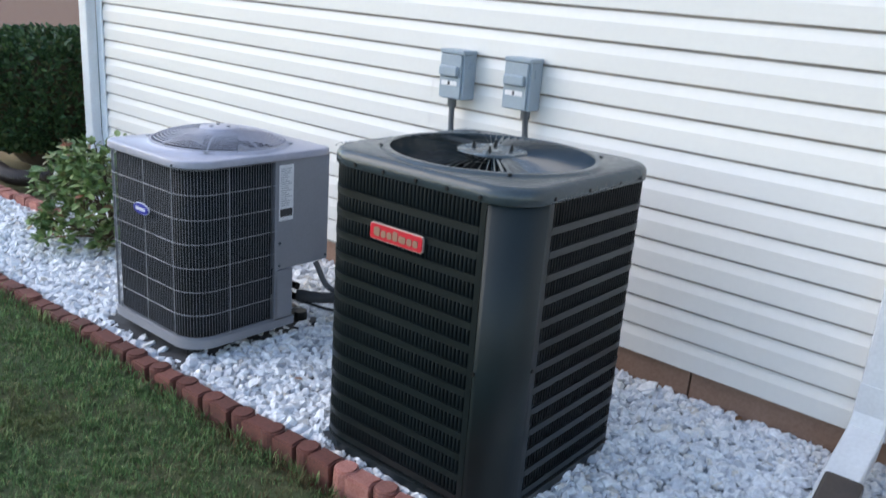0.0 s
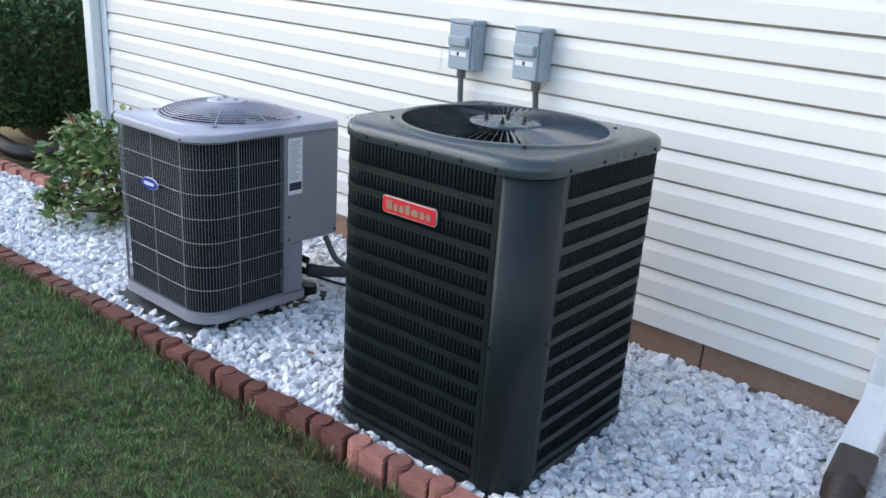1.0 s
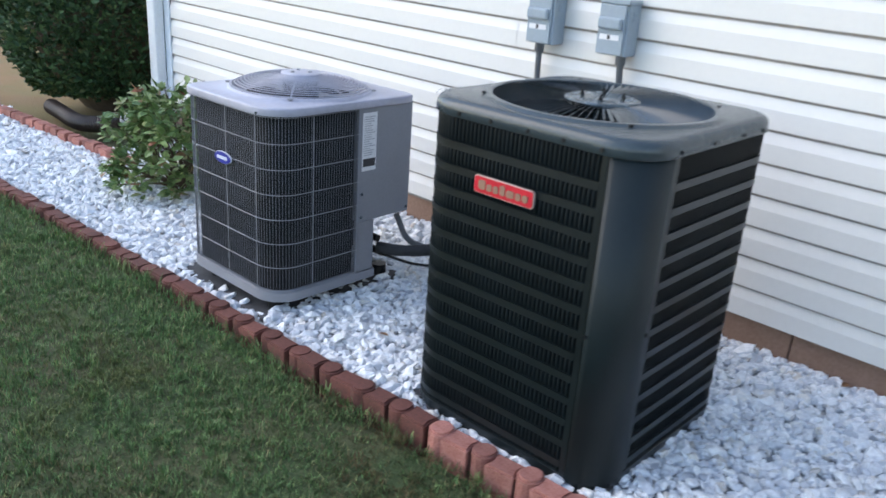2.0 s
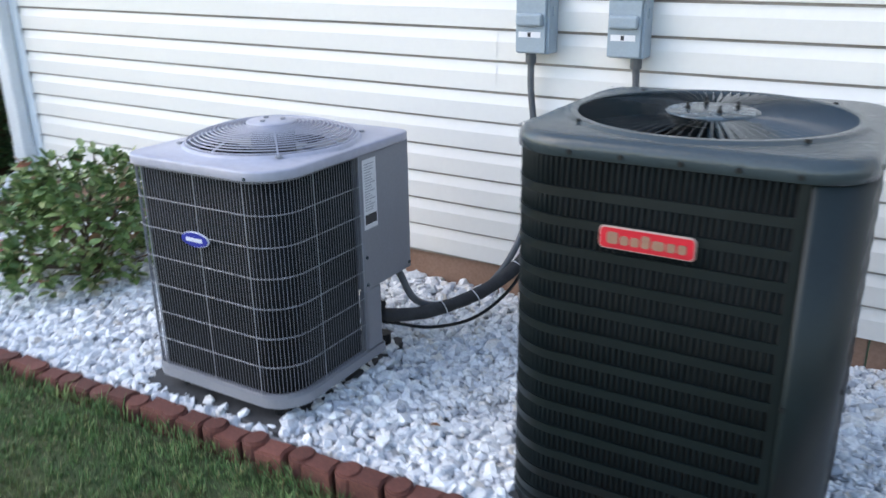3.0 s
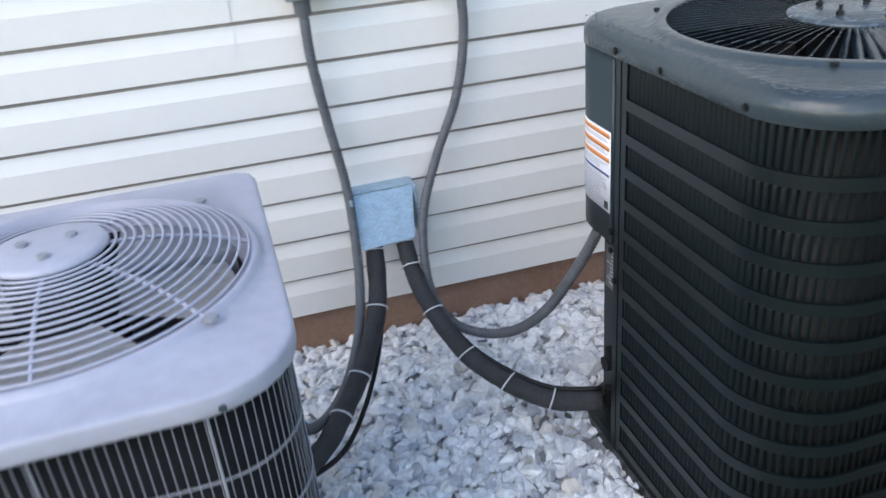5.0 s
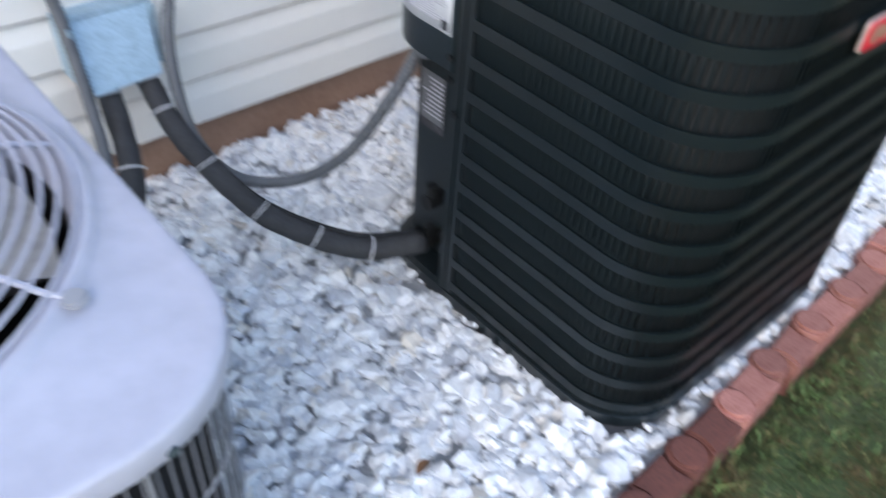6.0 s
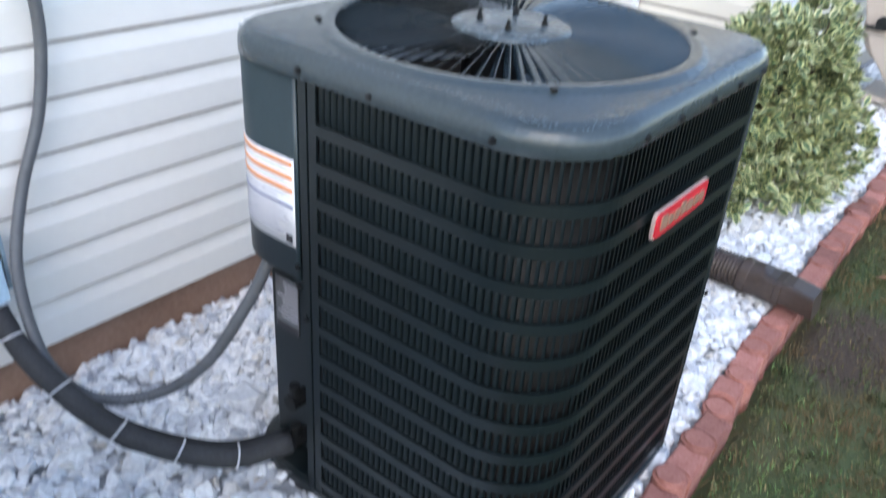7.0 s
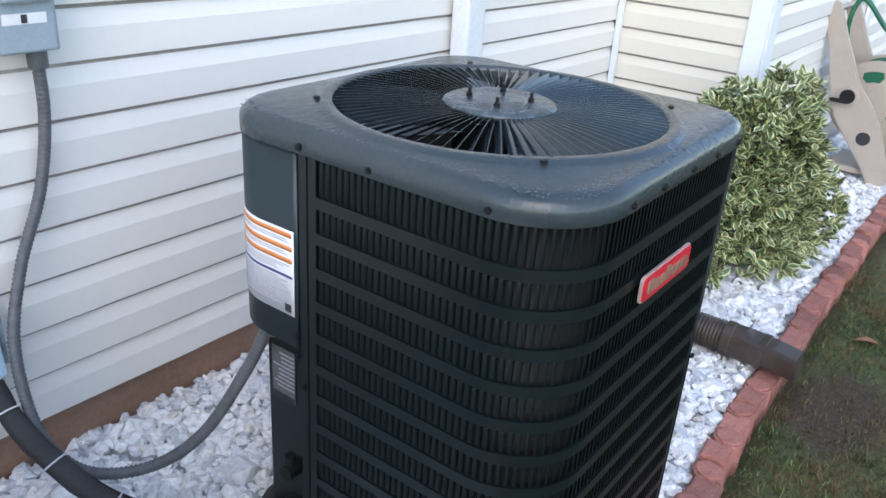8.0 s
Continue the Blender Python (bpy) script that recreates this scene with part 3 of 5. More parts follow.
tagged(foundation, "tan painted block foundation under the siding", "foundation", kind="structure")

west_end = part("wall_west", box(-4.03, -3.9, 1.082, 6.0, -0.3, 2.75), VINYL)
tagged(west_end, "white end wall of the house", "wall", kind="structure")

jog_wall = part("wall_jog", box(2.351, 2.5, 0.20, 0.882, -0.2, 2.75), SHEATH)
tagged(jog_wall, "short wall clad in cream vinyl siding", "wall", kind="structure")
siding(jog_wall, 0.005, 0.60, 11, [()], CREAM, pose(2.333, 0.865, 0, 0, 0, -90), SILL - 0.055)
front_wall = part("wall_front", box(2.503, 7.0, 0.20, 0.35, -0.2, 2.75), SHEATH)
tagged(front_wall, "projecting house wall clad in white vinyl siding", "wall", kind="structure")
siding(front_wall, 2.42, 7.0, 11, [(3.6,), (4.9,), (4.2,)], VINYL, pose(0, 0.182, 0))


def angle_post(name, x, y, w, label):
    p = part(name, merge([box(x, x + w, y, y + 0.012, 0.10, 2.75, 0.003), box(x, x + 0.012, y + 0.0125, y + w, 0.10, 2.75, 0.003)]), TRIM)
    tagged(p, label, "corner trim", kind="structure")


angle_post("corner_trim_jog", 2.322, 0.170, 0.10, "white vinyl outside corner post")
angle_post("corner_trim_west", -4.045, 0.853, 0.07, "white vinyl corner post at the house end")
inner = part("corner_trim_inner", box(2.300, 2.327, 0.838, 0.862, 0.11, 2.75, 0.003), TRIM)
tagged(inner, "narrow white inside corner trim", "corner trim", kind="structure")
far_trim = part("corner_trim_far", box(4.30, 4.40, 0.160, 0.178, 0.11, 2.75, 0.003), TRIM)
tagged(far_trim, "white vinyl corner post on the front wall", "corner trim", kind="structure")


# ---------- downspouts ----------
def downspout_section(w, d):
    """A rectangular pipe section with soft ribs."""
    out = []
    for k in range(40):
        a = 2 * math.pi * k / 40
        t = reach(a, -w / 2, w / 2, -d / 2, d / 2, (0.012,) * 4)
        out.append((math.cos(a) * t, math.sin(a) * t))
    return out


def swept(section, frames):
    """Sweeps a section along poses (matrices)."""
    rings = [[m @ Vector((a, b, 0)) for a, b in section] for m in frames]
    return loft(rings, True, True)


def downspout(x, y, top, foot, reach_y, label):
    t = thing("downspout", (x, y, 0), label, "downspout")
    sec = downspout_section(0.104, 0.072)
    part("pipe", swept(sec, [pose(0, 0, top), pose(0, 0, foot + 0.16)]), DOWNSPOUT, t)
    sec2 = downspout_section(0.110, 0.078)
    frames = [pose(0, 0, foot + 0.20), pose(0, 0, foot + 0.10)]
    frames += [pose(0, -0.02, foot + 0.065, 22), pose(0, -0.05, foot + 0.035, 45), pose(0, -0.09, foot + 0.015, 66)]
    frames += [pose(0, -reach_y, foot - 0.06, 72)]
    part("elbow", swept(sec2, [f @ pose(0, 0, 0, 180) for f in frames]), DOWNSPOUT, t, "white elbow turned out over the gravel")
    return t


downspout(1.042, 0.815, 2.6, 0.12, 0.36, "white metal downspout on the siding with elbow")
downspout(-4.088, 0.815, 2.6, 0.12, 0.28, "pale grey metal downspout at the house corner")


def corrugated(pts, radius, amp, pitch):
    p = spline(pts, pitch / 4)
    return tube(p, lambda i: radius + amp * math.sin(i * math.pi / 2), 20)


ext = thing("drain_pipe", (0, 0, 0), "brown corrugated plastic drain pipe lying over the brick edging", "drain pipe")
part("coupler", swept(downspout_section(0.115, 0.09), [pose(1.055, 0.50, 0.075, 80), pose(1.065, 0.34, 0.055, 86)]), BROWN, ext)
part("corrugated_pipe", corrugated([(1.065, 0.36, 0.058), (1.10, 0.15, 0.052), (1.135, -0.05, 0.058), (1.130, -0.275, 0.066)], 0.050, 0.0045, 0.0115), BROWN, ext, smooth=True)
def fitting(y, x, z, wide, high, square):
    """One ring of the outlet, from round (square 2) to boxy (square 7)."""
    out = []
    for k in range(28):
        c, d = math.cos(2 * math.pi * k / 28), math.sin(2 * math.pi * k / 28)
        r = (abs(c) ** square + abs(d) ** square) ** (-1 / square)
        out.append((x + wide * c * r, y, z + high * d * r))
    return out


part("outlet", loft([fitting(-0.222, 1.131, 0.064, 0.052, 0.052, 2), fitting(-0.225, 1.131, 0.064, 0.0585, 0.0585, 2), fitting(-0.252, 1.130, 0.065, 0.0585, 0.0585, 2), fitting(-0.254, 1.130, 0.065, 0.0555, 0.0555, 2.1),
                     fitting(-0.290, 1.127, 0.067, 0.0545, 0.054, 2.4), fitting(-0.315, 1.124, 0.068, 0.053, 0.045, 5), fitting(-0.340, 1.121, 0.069, 0.052, 0.042, 7), fitting(-0.342, 1.121, 0.069, 0.054, 0.044, 7),
                     fitting(-0.362, 1.118, 0.070, 0.054, 0.044, 7), fitting(-0.364, 1.118, 0.070, 0.050, 0.040, 7), fitting(-0.330, 1.121, 0.069, 0.048, 0.038, 7)], True, True), BROWN, ext, "smooth square outlet fitting", smooth=False)
part("spout", swept(downspout_section(0.098, 0.072), [pose(1.118, -0.35, 0.074, 88), pose(1.112, -0.39, 0.076, 86), pose(1.100, -0.465, 0.072, 82)]), BROWN, ext)

pipe_w = thing("drain_pipe", (0, 0, 0), "dark brown corrugated drain pipe beside the hedge", "drain pipe")
part("corrugated_pipe", corrugated([(-4.10, 0.50, 0.07), (-4.12, 0.38, 0.05), (-4.28, 0.31, 0.04), (-4.55, 0.33, 0.04), (-4.85, 0.36, 0.04)], 0.052, 0.005, 0.014), BROWN, pipe_w, smooth=True)


# ---------- large dark condenser ----------
def dark_unit():
    u = thing("air_conditioner", (0, 0, 0), "large dark slate-grey louvered air conditioner condenser on gravel", "air conditioner")
    H = 0.369
    R = (0.145, 0.118, 0.112, 0.125)
    rim = (-H, H, -H, H)
    path = outline_path(*rim, R)
    s_post0, s_post1 = nearest_run(path, 0.272, -H), nearest_run(path, H, -0.229)
    s_e1 = nearest_run(path, 0.20, H)
    s_cov0 = nearest_run(path, -0.05, H)
    s_w = nearest_run(path, -H, 0.150)
    s_w2 = nearest_run(path, -H, 0.130)
    total = path[1][-1]

    part("base_pan", loft([rect_ring(*rim, R, 0.0, grow=-0.002), rect_ring(*rim, R, 0.032, grow=0.002), rect_ring(*rim, R, 0.036, grow=-0.01)], True, True), SLATE, u, smooth=False)
    part("coil", strip(path, s_w + 0.004, total + s_e1, 0.036, 0.92, -0.022, 0.02), COIL, u, "black finned coil behind the louvers", smooth=True)

    bars = [0.852 - 0.0661 * k for k in range(13)]
    tops = [0.931] + [b - 0.0095 for b in bars]
    bots = [b + 0.0095 for b in bars] + [0.036]

    def louver_panel(name, s0, s1):
        frame = [strip(path, s0, s0 + 0.018, 0.034, 0.93), strip(path, s1 - 0.018, s1, 0.034, 0.93)]
        frame += [strip(path, s0 + 0.018, s1 - 0.018, b - 0.0105, b + 0.0105, 0.0005, 0.005) for b in bars]
        p = part(name, merge(frame), SLATE, u)
        for top, bot in zip(tops, bots):
            h = top - bot
            if h < 0.012:
                continue
            n = int((s1 - s0 - 0.044) / 0.0139)
            V, F = [], []
            for i in range(n):
                s = s0 + 0.022 + (i + 0.5) * (s1 - s0 - 0.044) / n
                x, y, nx, ny = along(path, s)
                tx, ty = -ny, nx
                base = len(V)
                # a blade whose one edge stays flush and whose other edge stands out, with rounded ends
                for f, w in ((0.0, 0.30), (0.05, 0.72), (0.14, 1.0), (0.86, 1.0), (0.95, 0.72), (1.0, 0.30)):
                    z = bot + h * f
                    for a, o in ((0.0040, -0.0100), (0.0030, -0.0056 + 0.0008 * w), (-0.0002, -0.0056 + 0.0044 * w), (-0.0040 * (0.55 + 0.45 * w), -0.0056 + 0.0042 * w)):
                        V.append((x + tx * a + nx * o, y + ty * a + ny * o, z))
                for r in range(5):
                    for c in range(3):
                        q = base + r * 4 + c
                        F.append((q, q + 1, q + 5, q + 4))
            part("louver_strip", mesh_np("louver_strip", V, F, LOUVER, smooth=True), None, p)
        return p

    louver_panel("louver_panel", s_w2 + 0.003, total + s_post0 - 0.003)
    louver_panel("louver_panel", s_post1 + 0.003, s_e1)
    part("corner_post", strip(path, s_post0, s_post1, 0.02, 0.928, 0.0022, 0.006), SLATE_POST, u, "plain folded corner panel", smooth=True)
    part("back_panel", strip(path, s_e1 + 0.002, s_cov0 - 0.002, 0.034, 0.928), SLATE, u)
    part("side_strip", strip(path, s_w + 0.002, s_w2, 0.02, 0.93, 0.0012, 0.006), SLATE, u)

    cover = strip(path, s_cov0, s_w - 0.002, 0.548, 0.93, 0.003, 0.005)
    part("control_cover", cover, SLATE_PLAIN, u, "smooth rounded control cover", smooth=True)
    inner = rect_ring(*rim, R, 0.0, grow=-0.02)
    quarter = [p for p in inner if p[0] < -0.04 and p[1] > 0.15] 
    cap = bmesh.new()
    cap.faces.new([cap.verts.new((x * 1.05, y * 1.05, 0.552)) for x, y, _ in quarter] + [cap.verts.new((-0.04, 0.16, 0.552))])
    part("cover_floor", cap, SLATE, u)
    # recessed pipe panel below the cover
    part("pipe_panel", merge([box(-0.305, -0.28, 0.150, 0.318, 0.03, 0.550, 0.004), box(-0.28, -0.06, 0.30, 0.318, 0.03, 0.550, 0.004)]), SLATE, u)
    for z in (0.09, 0.20):
        v = part("service_valve", cyl(0.018, 0.05, 12, m=pose(-0.325, 0.225, z, 0, 90)), BLACK, u)
        part("valve_cap", cyl(0.012, 0.03, 10, m=pose(-0.335, 0.225, z + 0.025)), BLACK, v)

    # top
    lid_rings = [rect_ring(*rim, R, 0.930, grow=0.004), rect_ring(*rim, R, 0.931, grow=0.0065), rect_ring(*rim, R, 0.950, grow=0.0065), rect_ring(*rim, R, 0.957, grow=0.0055),
                 rect_ring(*rim, R, 0.9635, grow=0.0028), rect_ring(*rim, R, 0.969, grow=-0.0018), rect_ring(*rim, R, 0.973, grow=-0.008), rect_ring(*rim, R, 0.9755, grow=-0.016), rect_ring(*rim, R, 0.9765, grow=-0.022),
                 circle_ring(0.3445, 0.9775), circle_ring(0.340, 0.9795), circle_ring(0.334, 0.9835), circle_ring(0.329, 0.9848), circle_ring(0.314, 0.9850), circle_ring(0.3095, 0.983), circle_ring(0.307, 0.974), circle_ring(0.303, 0.90)]
    lid = part("lid", loft(lid_rings), SLATE_LID, u, "wet dark rounded top cover", smooth=True)
    # fan guard vanes
    V, F = [], []
    for i, r in enumerate(np.linspace(0.100, 0.311, 9)):
        f = i / 8
        z = 0.984 + 0.004 * math.sin(f * math.pi)
        lean = -0.0095 + 0.0005 * f
        deep = 0.0110 - 0.001 * f
        swirl = 0.0
        for dy, dz in ((-0.0005, 0.0), (0.0006, 0.0), (0.0006 + lean, -deep), (-0.0005 + lean, -deep)):
            V.append((r, swirl + dy, z + dz))
    for i in range(8):
        for j in range(4):
            F.append((i * 4 + j, i * 4 + (j + 1) % 4, i * 4 + 4 + (j + 1) % 4, i * 4 + 4 + j))
    vane = mesh_np("vane", V, F, VANE)
    for k in range(84):
        part("vane", vane, None, lid, m=pose(0, 0, 0, 0, 0, 360 * k / 84))
    hub = part("hub_plate", loft([circle_ring(0.100, 0.974, 48), circle_ring(0.108, 0.980, 48), circle_ring(0.107, 0.986, 48), circle_ring(0.101, 0.989, 48), circle_ring(0.070, 0.9875, 48), circle_ring(0.062, 0.9905, 48), circle_ring(0.02, 0.9905, 48)], True, True), HUBM, u, "wet grey round motor plate", smooth=True)
    for a in (28, 118, 208, 298):
        x, y = 0.058 * math.cos(radians(a)), 0.058 * math.sin(radians(a))
        stud = part("stud", cyl(0.0034, 0.020, 8, m=pose(x, y, 0.998)), BLACK, hub)
        part("nut", cyl(0.0065, 0.007, 6, m=pose(x, y, 0.9945)), BLACK, hub)
    part("fan_shroud", loft([circle_ring(0.302, 0.90), circle_ring(0.302, 0.72)], False, True), COIL, u, smooth=True)
    part("fan_motor", cyl(0.085, 0.16, 24, bevel=0.01, m=pose(0, 0, 0.89)), BLACK, u)
    for k in range(3):
        bm = bmesh.new()
        rows = []
        for i in range(9):
            r = 0.085 + 0.205 * i / 8
            wide = radians(30 + 5 * math.sin(i / 8 * math.pi))
            row = []
            for j in range(9):
                a = -wide + 2 * wide * j / 8
                row.append(bm.verts.new((r * math.cos(a), r * math.sin(a), 0.930 + 0.22 * r * math.sin(a))))
            rows.append(row)
        for p, q in zip(rows, rows[1:]):
            for j in range(8):
                bm.faces.new((p[j], p[j + 1], q[j + 1], q[j]))
        part("fan_blade", bm, BLADE, u, "grey sheet-metal fan blade", smooth=True, m=pose(0, 0, 0, 0, 0, 17 + 120 * k))

    # screws
    for s in [nearest_run(path, x, -H) for x in (-0.20, -0.09, 0.03, 0.14, 0.25)] + [nearest_run(path, H, y) for y in (-0.22, -0.05, 0.13, 0.25)] + [nearest_run(path, -H, y) for y in (-0.012, -0.235)]:
        x, y, nx, ny = along(path, s)
        m = pose(x + nx * 0.0075, y + ny * 0.0075, 0.943) @ Vector((nx, ny, 0)).to_track_quat('Z', 'Y').to_matrix().to_4x4()
        part("screw", cyl(0.0062, 0.006, 8, bevel=0.0015, m=m), BLACK, u)
    for x, y, z, nx in ((-0.374, 0.158, 0.575, 1), (-0.374, 0.156, 0.535, 1), (-0.374, 0.139, 0.471, 1), (-0.378, 0.141, 0.945, 1)):
        part("screw", cyl(0.007, 0.006, 8, bevel=0.0015, m=pose(x, y, z, 0, -90)), BLACK, u)
    for x, z in ((0.275, 0.46),):
        part("screw", cyl(0.006, 0.005, 8, m=pose(x, -0.373, z, 90)), BLACK, u)
    part("screw", cyl(0.006, 0.005, 8, m=pose(0.373, -0.235, 0.46, 0, 90)), BLACK, u)
    for k in range(4):
        a = radians(45 + 90 * k)
        part("screw", cyl(0.006, 0.006, 8, m=pose(0.338 * math.cos(a), 0.338 * math.sin(a), 0.984)), BLACK, u)

    # badge: a red plate with a pale rim and plain raised marks
    badge = part("badge", prism(pill(-0.102, 0.102, -0.025, 0.025, 0.011), 0.006, 'y', bevel=0.0012), BADGE_RIM, u, "red name badge with pale rim", m=pose(-0.024, -0.3825, 0.772))
    part("badge_face", prism(pill(-0.0985, 0.0985, -0.0218, 0.0218, 0.009), 0.003, 'y'), RED, badge, m=pose(0, -0.0022, 0))
    x = -0.083
    for w, h in ((0.024, 0.026), (0.018, 0.020), (0.018, 0.020), (0.018, 0.027), (0.026, 0.020), (0.018, 0.020), (0.018, 0.020)):
        part("badge_mark", prism(pill(x, x + w, -0.012, -0.012 + h, 0.006), 0.0024, 'y'), BADGE_MARK, badge, m=pose(0, -0.0040, 0))
        x += w + 0.0045

    # warning label on the control cover
    s_a, s_b = nearest_run(path, -0.312, 0.350), nearest_run(path, -H, 0.163)
    label = part("warning_label", strip(path, s_a, s_b, 0.600, 0.770, 0.0042, 0.001), PAPER, u, "white warning label with orange and navy bars", smooth=True, m=pose(0, 0, 0.013))
    for z0, z1, mt in ((0.756, 0.765, ORANGE), (0.730, 0.739, ORANGE), (0.706, 0.715, ORANGE), (0.676, 0.681, NAVY)):
        part("printed_bar", strip(path, s_a + 0.004, s_b - 0.004, z0, z1, 0.0048, 0.001), mt, label, smooth=True)
    rng = random.Random(4)
    z = 0.750
    while z > 0.613:
        if not any(a - 0.001 < z < b + 0.002 for a, b in ((0.728, 0.741), (0.704, 0.717), (0.673, 0.683))):
            part("printed_line", strip(path, s_a + 0.008, s_b - rng.uniform(0.008, 0.05), z, z + 0.0016, 0.0047, 0.001), PRINT, label, smooth=True)
        z -= 0.0042
    part("printed_block", strip(path, s_b - 0.024, s_b - 0.008, 0.606, 0.622, 0.0049, 0.001), DARKPRINT, label)
    plate = part("rating_plate", box(-0.3072, -0.3058, 0.236, 0.304, 0.345, 0.470), PLATE, u, "grey rating plate with small print")
    for i in range(9):
        part("printed_line", box(-0.3080, -0.3075, 0.238, 0.302 - 0.03 * rng.random(), 0.455 - i * 0.010, 0.459 - i * 0.010), PRINT, plate)
    part("printed_block", box(-0.3080, -0.3075, 0.238, 0.302, 0.342, 0.360), DARKPRINT, plate)
    return u


def pill(x0, x1, z0, z1, r, k=6):
    out = []
    for cx, cz, a0 in ((x1 - r, z0 + r, -90), (x1 - r, z1 - r, 0), (x0 + r, z1 - r, 90), (x0 + r, z0 + r, 180)):
        for i in range(k + 1):
            a = radians(a0 + 90 * i / k)
            out.append((cx + r * math.cos(a), cz + r * math.sin(a)))
    return out


dark_unit()


# ---------- smaller grey condenser ----------
def grey_unit():
    u = thing("air_conditioner", (-1.335, -0.045, 0), "smaller light grey wire-guarded air conditioner condenser on pad", "air conditioner")
    rim = (-0.285, 0.285, -0.335, 0.335)
    R = (0.05, 0.115, 0.03, 0.05)
    path = outline_path(*rim, R)
    # base pan, with its corner open where the pipe fittings are
    ring, notched = [(x + nx * 0.006, y + ny * 0.006) for x, y, nx, ny in path[0][:-1]], []
    for x, y in ring:
        if not (x > 0.06 and y > 0.158):
            notched.append((x, y))
        elif len(notched) and notched[-1][1] < 0.158:
            notched += [(0.291, 0.158), (0.06, 0.158), (0.06, 0.341)]
    part("base_pan", prism(notched, 0.042, 'z', bevel=0.004), GREY, u, m=pose(0, 0, 0.050))
    for x in (-0.2, 0.2):
        for y in (-0.27, 0.27):
            part("foot", cyl(0.03, 0.044, 12, m=pose(x, y, 0.030)), BLACK, u)
    part("coil", strip(path, nearest_run(path, 0.045, 0.335), path[1][-1] + nearest_run(path, 0.285, 0.056), 0.08, 0.768, -0.018, 0.012), FINS, u, "black finned coil behind wires", smooth=True)

    s0 = nearest_run(path, -0.272, -0.335) - path[1][-1]
    s1 = nearest_run(path, 0.285, 0.058)
    guard = part("wire_guard", strip(path, s1 - 0.006, s1 + 0.006, 0.085, 0.765, 0.002, 0.006), GREY, u)
    part("edge_strip", strip(path, s0 - 0.012, s0 + 0.004, 0.085, 0.765, 0.002, 0.006), GREY, u)
    wire = to_mesh("wire", tube([(0, 0, 0.09), (0, 0, 0.762)], 0.00115, 5), WIRE_THIN)
    n = 74
    strap_s = [nearest_run(path, -0.221, -0.335) - path[1][-1], nearest_run(path, -0.012, -0.335) - path[1][-1], nearest_run(path, 0.178, -0.335), nearest_run(path, 0.285, -0.16)]
    for i in range(n):
        s = s0 + 0.012 + (s1 - s0 - 0.024) * i / (n - 1)
        x, y, nx, ny = along(path, s)
        part("wire", wire, None, guard, m=pose(x - nx * 0.002, y - ny * 0.002, 0))
    for s in strap_s:
        x, y, nx, ny = along(path, s)
        part("upright", tube([(x + nx * 0.002, y + ny * 0.002, 0.09), (x + nx * 0.002, y + ny * 0.002, 0.764)], 0.0019, 6), WIRE, guard)
    for k in range(8):
        z = 0.757 - 0.0945 * k
        pts = []
        m = 70
        for i in range(m + 1):
            x, y, nx, ny = along(path, s0 + (s1 - s0) * i / m)
            pts.append((x + nx * 0.002, y + ny * 0.002, z))
        part("cross_wire", tube(pts, 0.0015, 6), WIRE, guard)
    part("west_panel", strip(path, nearest_run(path, -0.285, 0.25), nearest_run(path, -0.285, -0.28), 0.085, 0.765, 0.001, 0.006), GREY, u)

    # control box and the post below it
    box_body = part("control_box", box(0.06, 0.288, 0.064, 0.338, 0.305, 0.768, 0.004), GREY, u, "grey sheet-metal control box")
    part("corner_post", box(0.262, 0.287, 0.062, 0.150, 0.085, 0.303, 0.003), GREY, u)
    part("back_panel", box(-0.26, 0.055, 0.318, 0.334, 0.085, 0.768, 0.002), GREY, u)
    part("pipe_recess", merge([box(0.035, 0.26, 0.046, 0.058, 0.085, 0.303), box(0.035, 0.048, 0.0585, 0.318, 0.085, 0.303)]), FINS, u, "dark partition behind the pipe fittings")
    for z, y in ((0.13, 0.23), (0.20, 0.20)):
        part("service_valve", cyl(0.015, 0.09, 12, m=pose(0.215, y, z, 0, 90)), BLACK, u)
    for y, z in ((0.078, 0.42), (0.078, 0.325), (0.325, 0.325)):
        part("screw", cyl(0.006, 0.005, 8, m=pose(0.2895, y, z, 0, 90)), HUBM, u)
    lab = part("data_label", box(0.2885, 0.2895, 0.074, 0.146, 0.513, 0.742), PAPER, box_body, "white data label with black foot")
    part("printed_block", box(0.2897, 0.2902, 0.079, 0.141, 0.530, 0.562), DARKPRINT, lab)
    rng = random.Random(9)
    for i in range(18):
        part("printed_line", box(0.2897, 0.2902, 0.082, 0.137 - 0.03 * rng.random(), 0.575 + i * 0.0088, 0.578 + i * 0.0088), PRINT, lab)
    side = part("caution_label", box(0.235, 0.270, 0.3385, 0.3392, 0.36, 0.52), PAPER, box_body)

    # lid with raised fan opening
    rings = [rect_ring(*rim, R, 0.762, grow=0.008), rect_ring(*rim, R, 0.763, grow=0.0125), rect_ring(*rim, R, 0.766, grow=0.0135), rect_ring(*rim, R, 0.786, grow=0.0135), rect_ring(*rim, R, 0.7895, grow=0.0125),
             rect_ring(*rim, R, 0.7915, grow=0.009), rect_ring(*rim, R, 0.7925, grow=0.003), rect_ring(*rim, R, 0.793, grow=-0.004), circle_ring(0.2815, 0.796), circle_ring(0.279, 0.799), circle_ring(0.275, 0.805), circle_ring(0.266, 0.806), circle_ring(0.258, 0.798), circle_ring(0.250, 0.75)]
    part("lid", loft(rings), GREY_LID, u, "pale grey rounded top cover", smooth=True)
    part("fan_shroud", loft([circle_ring(0.2495, 0.76), circle_ring(0.2495, 0.60)], False, True), FINS, u, smooth=True)
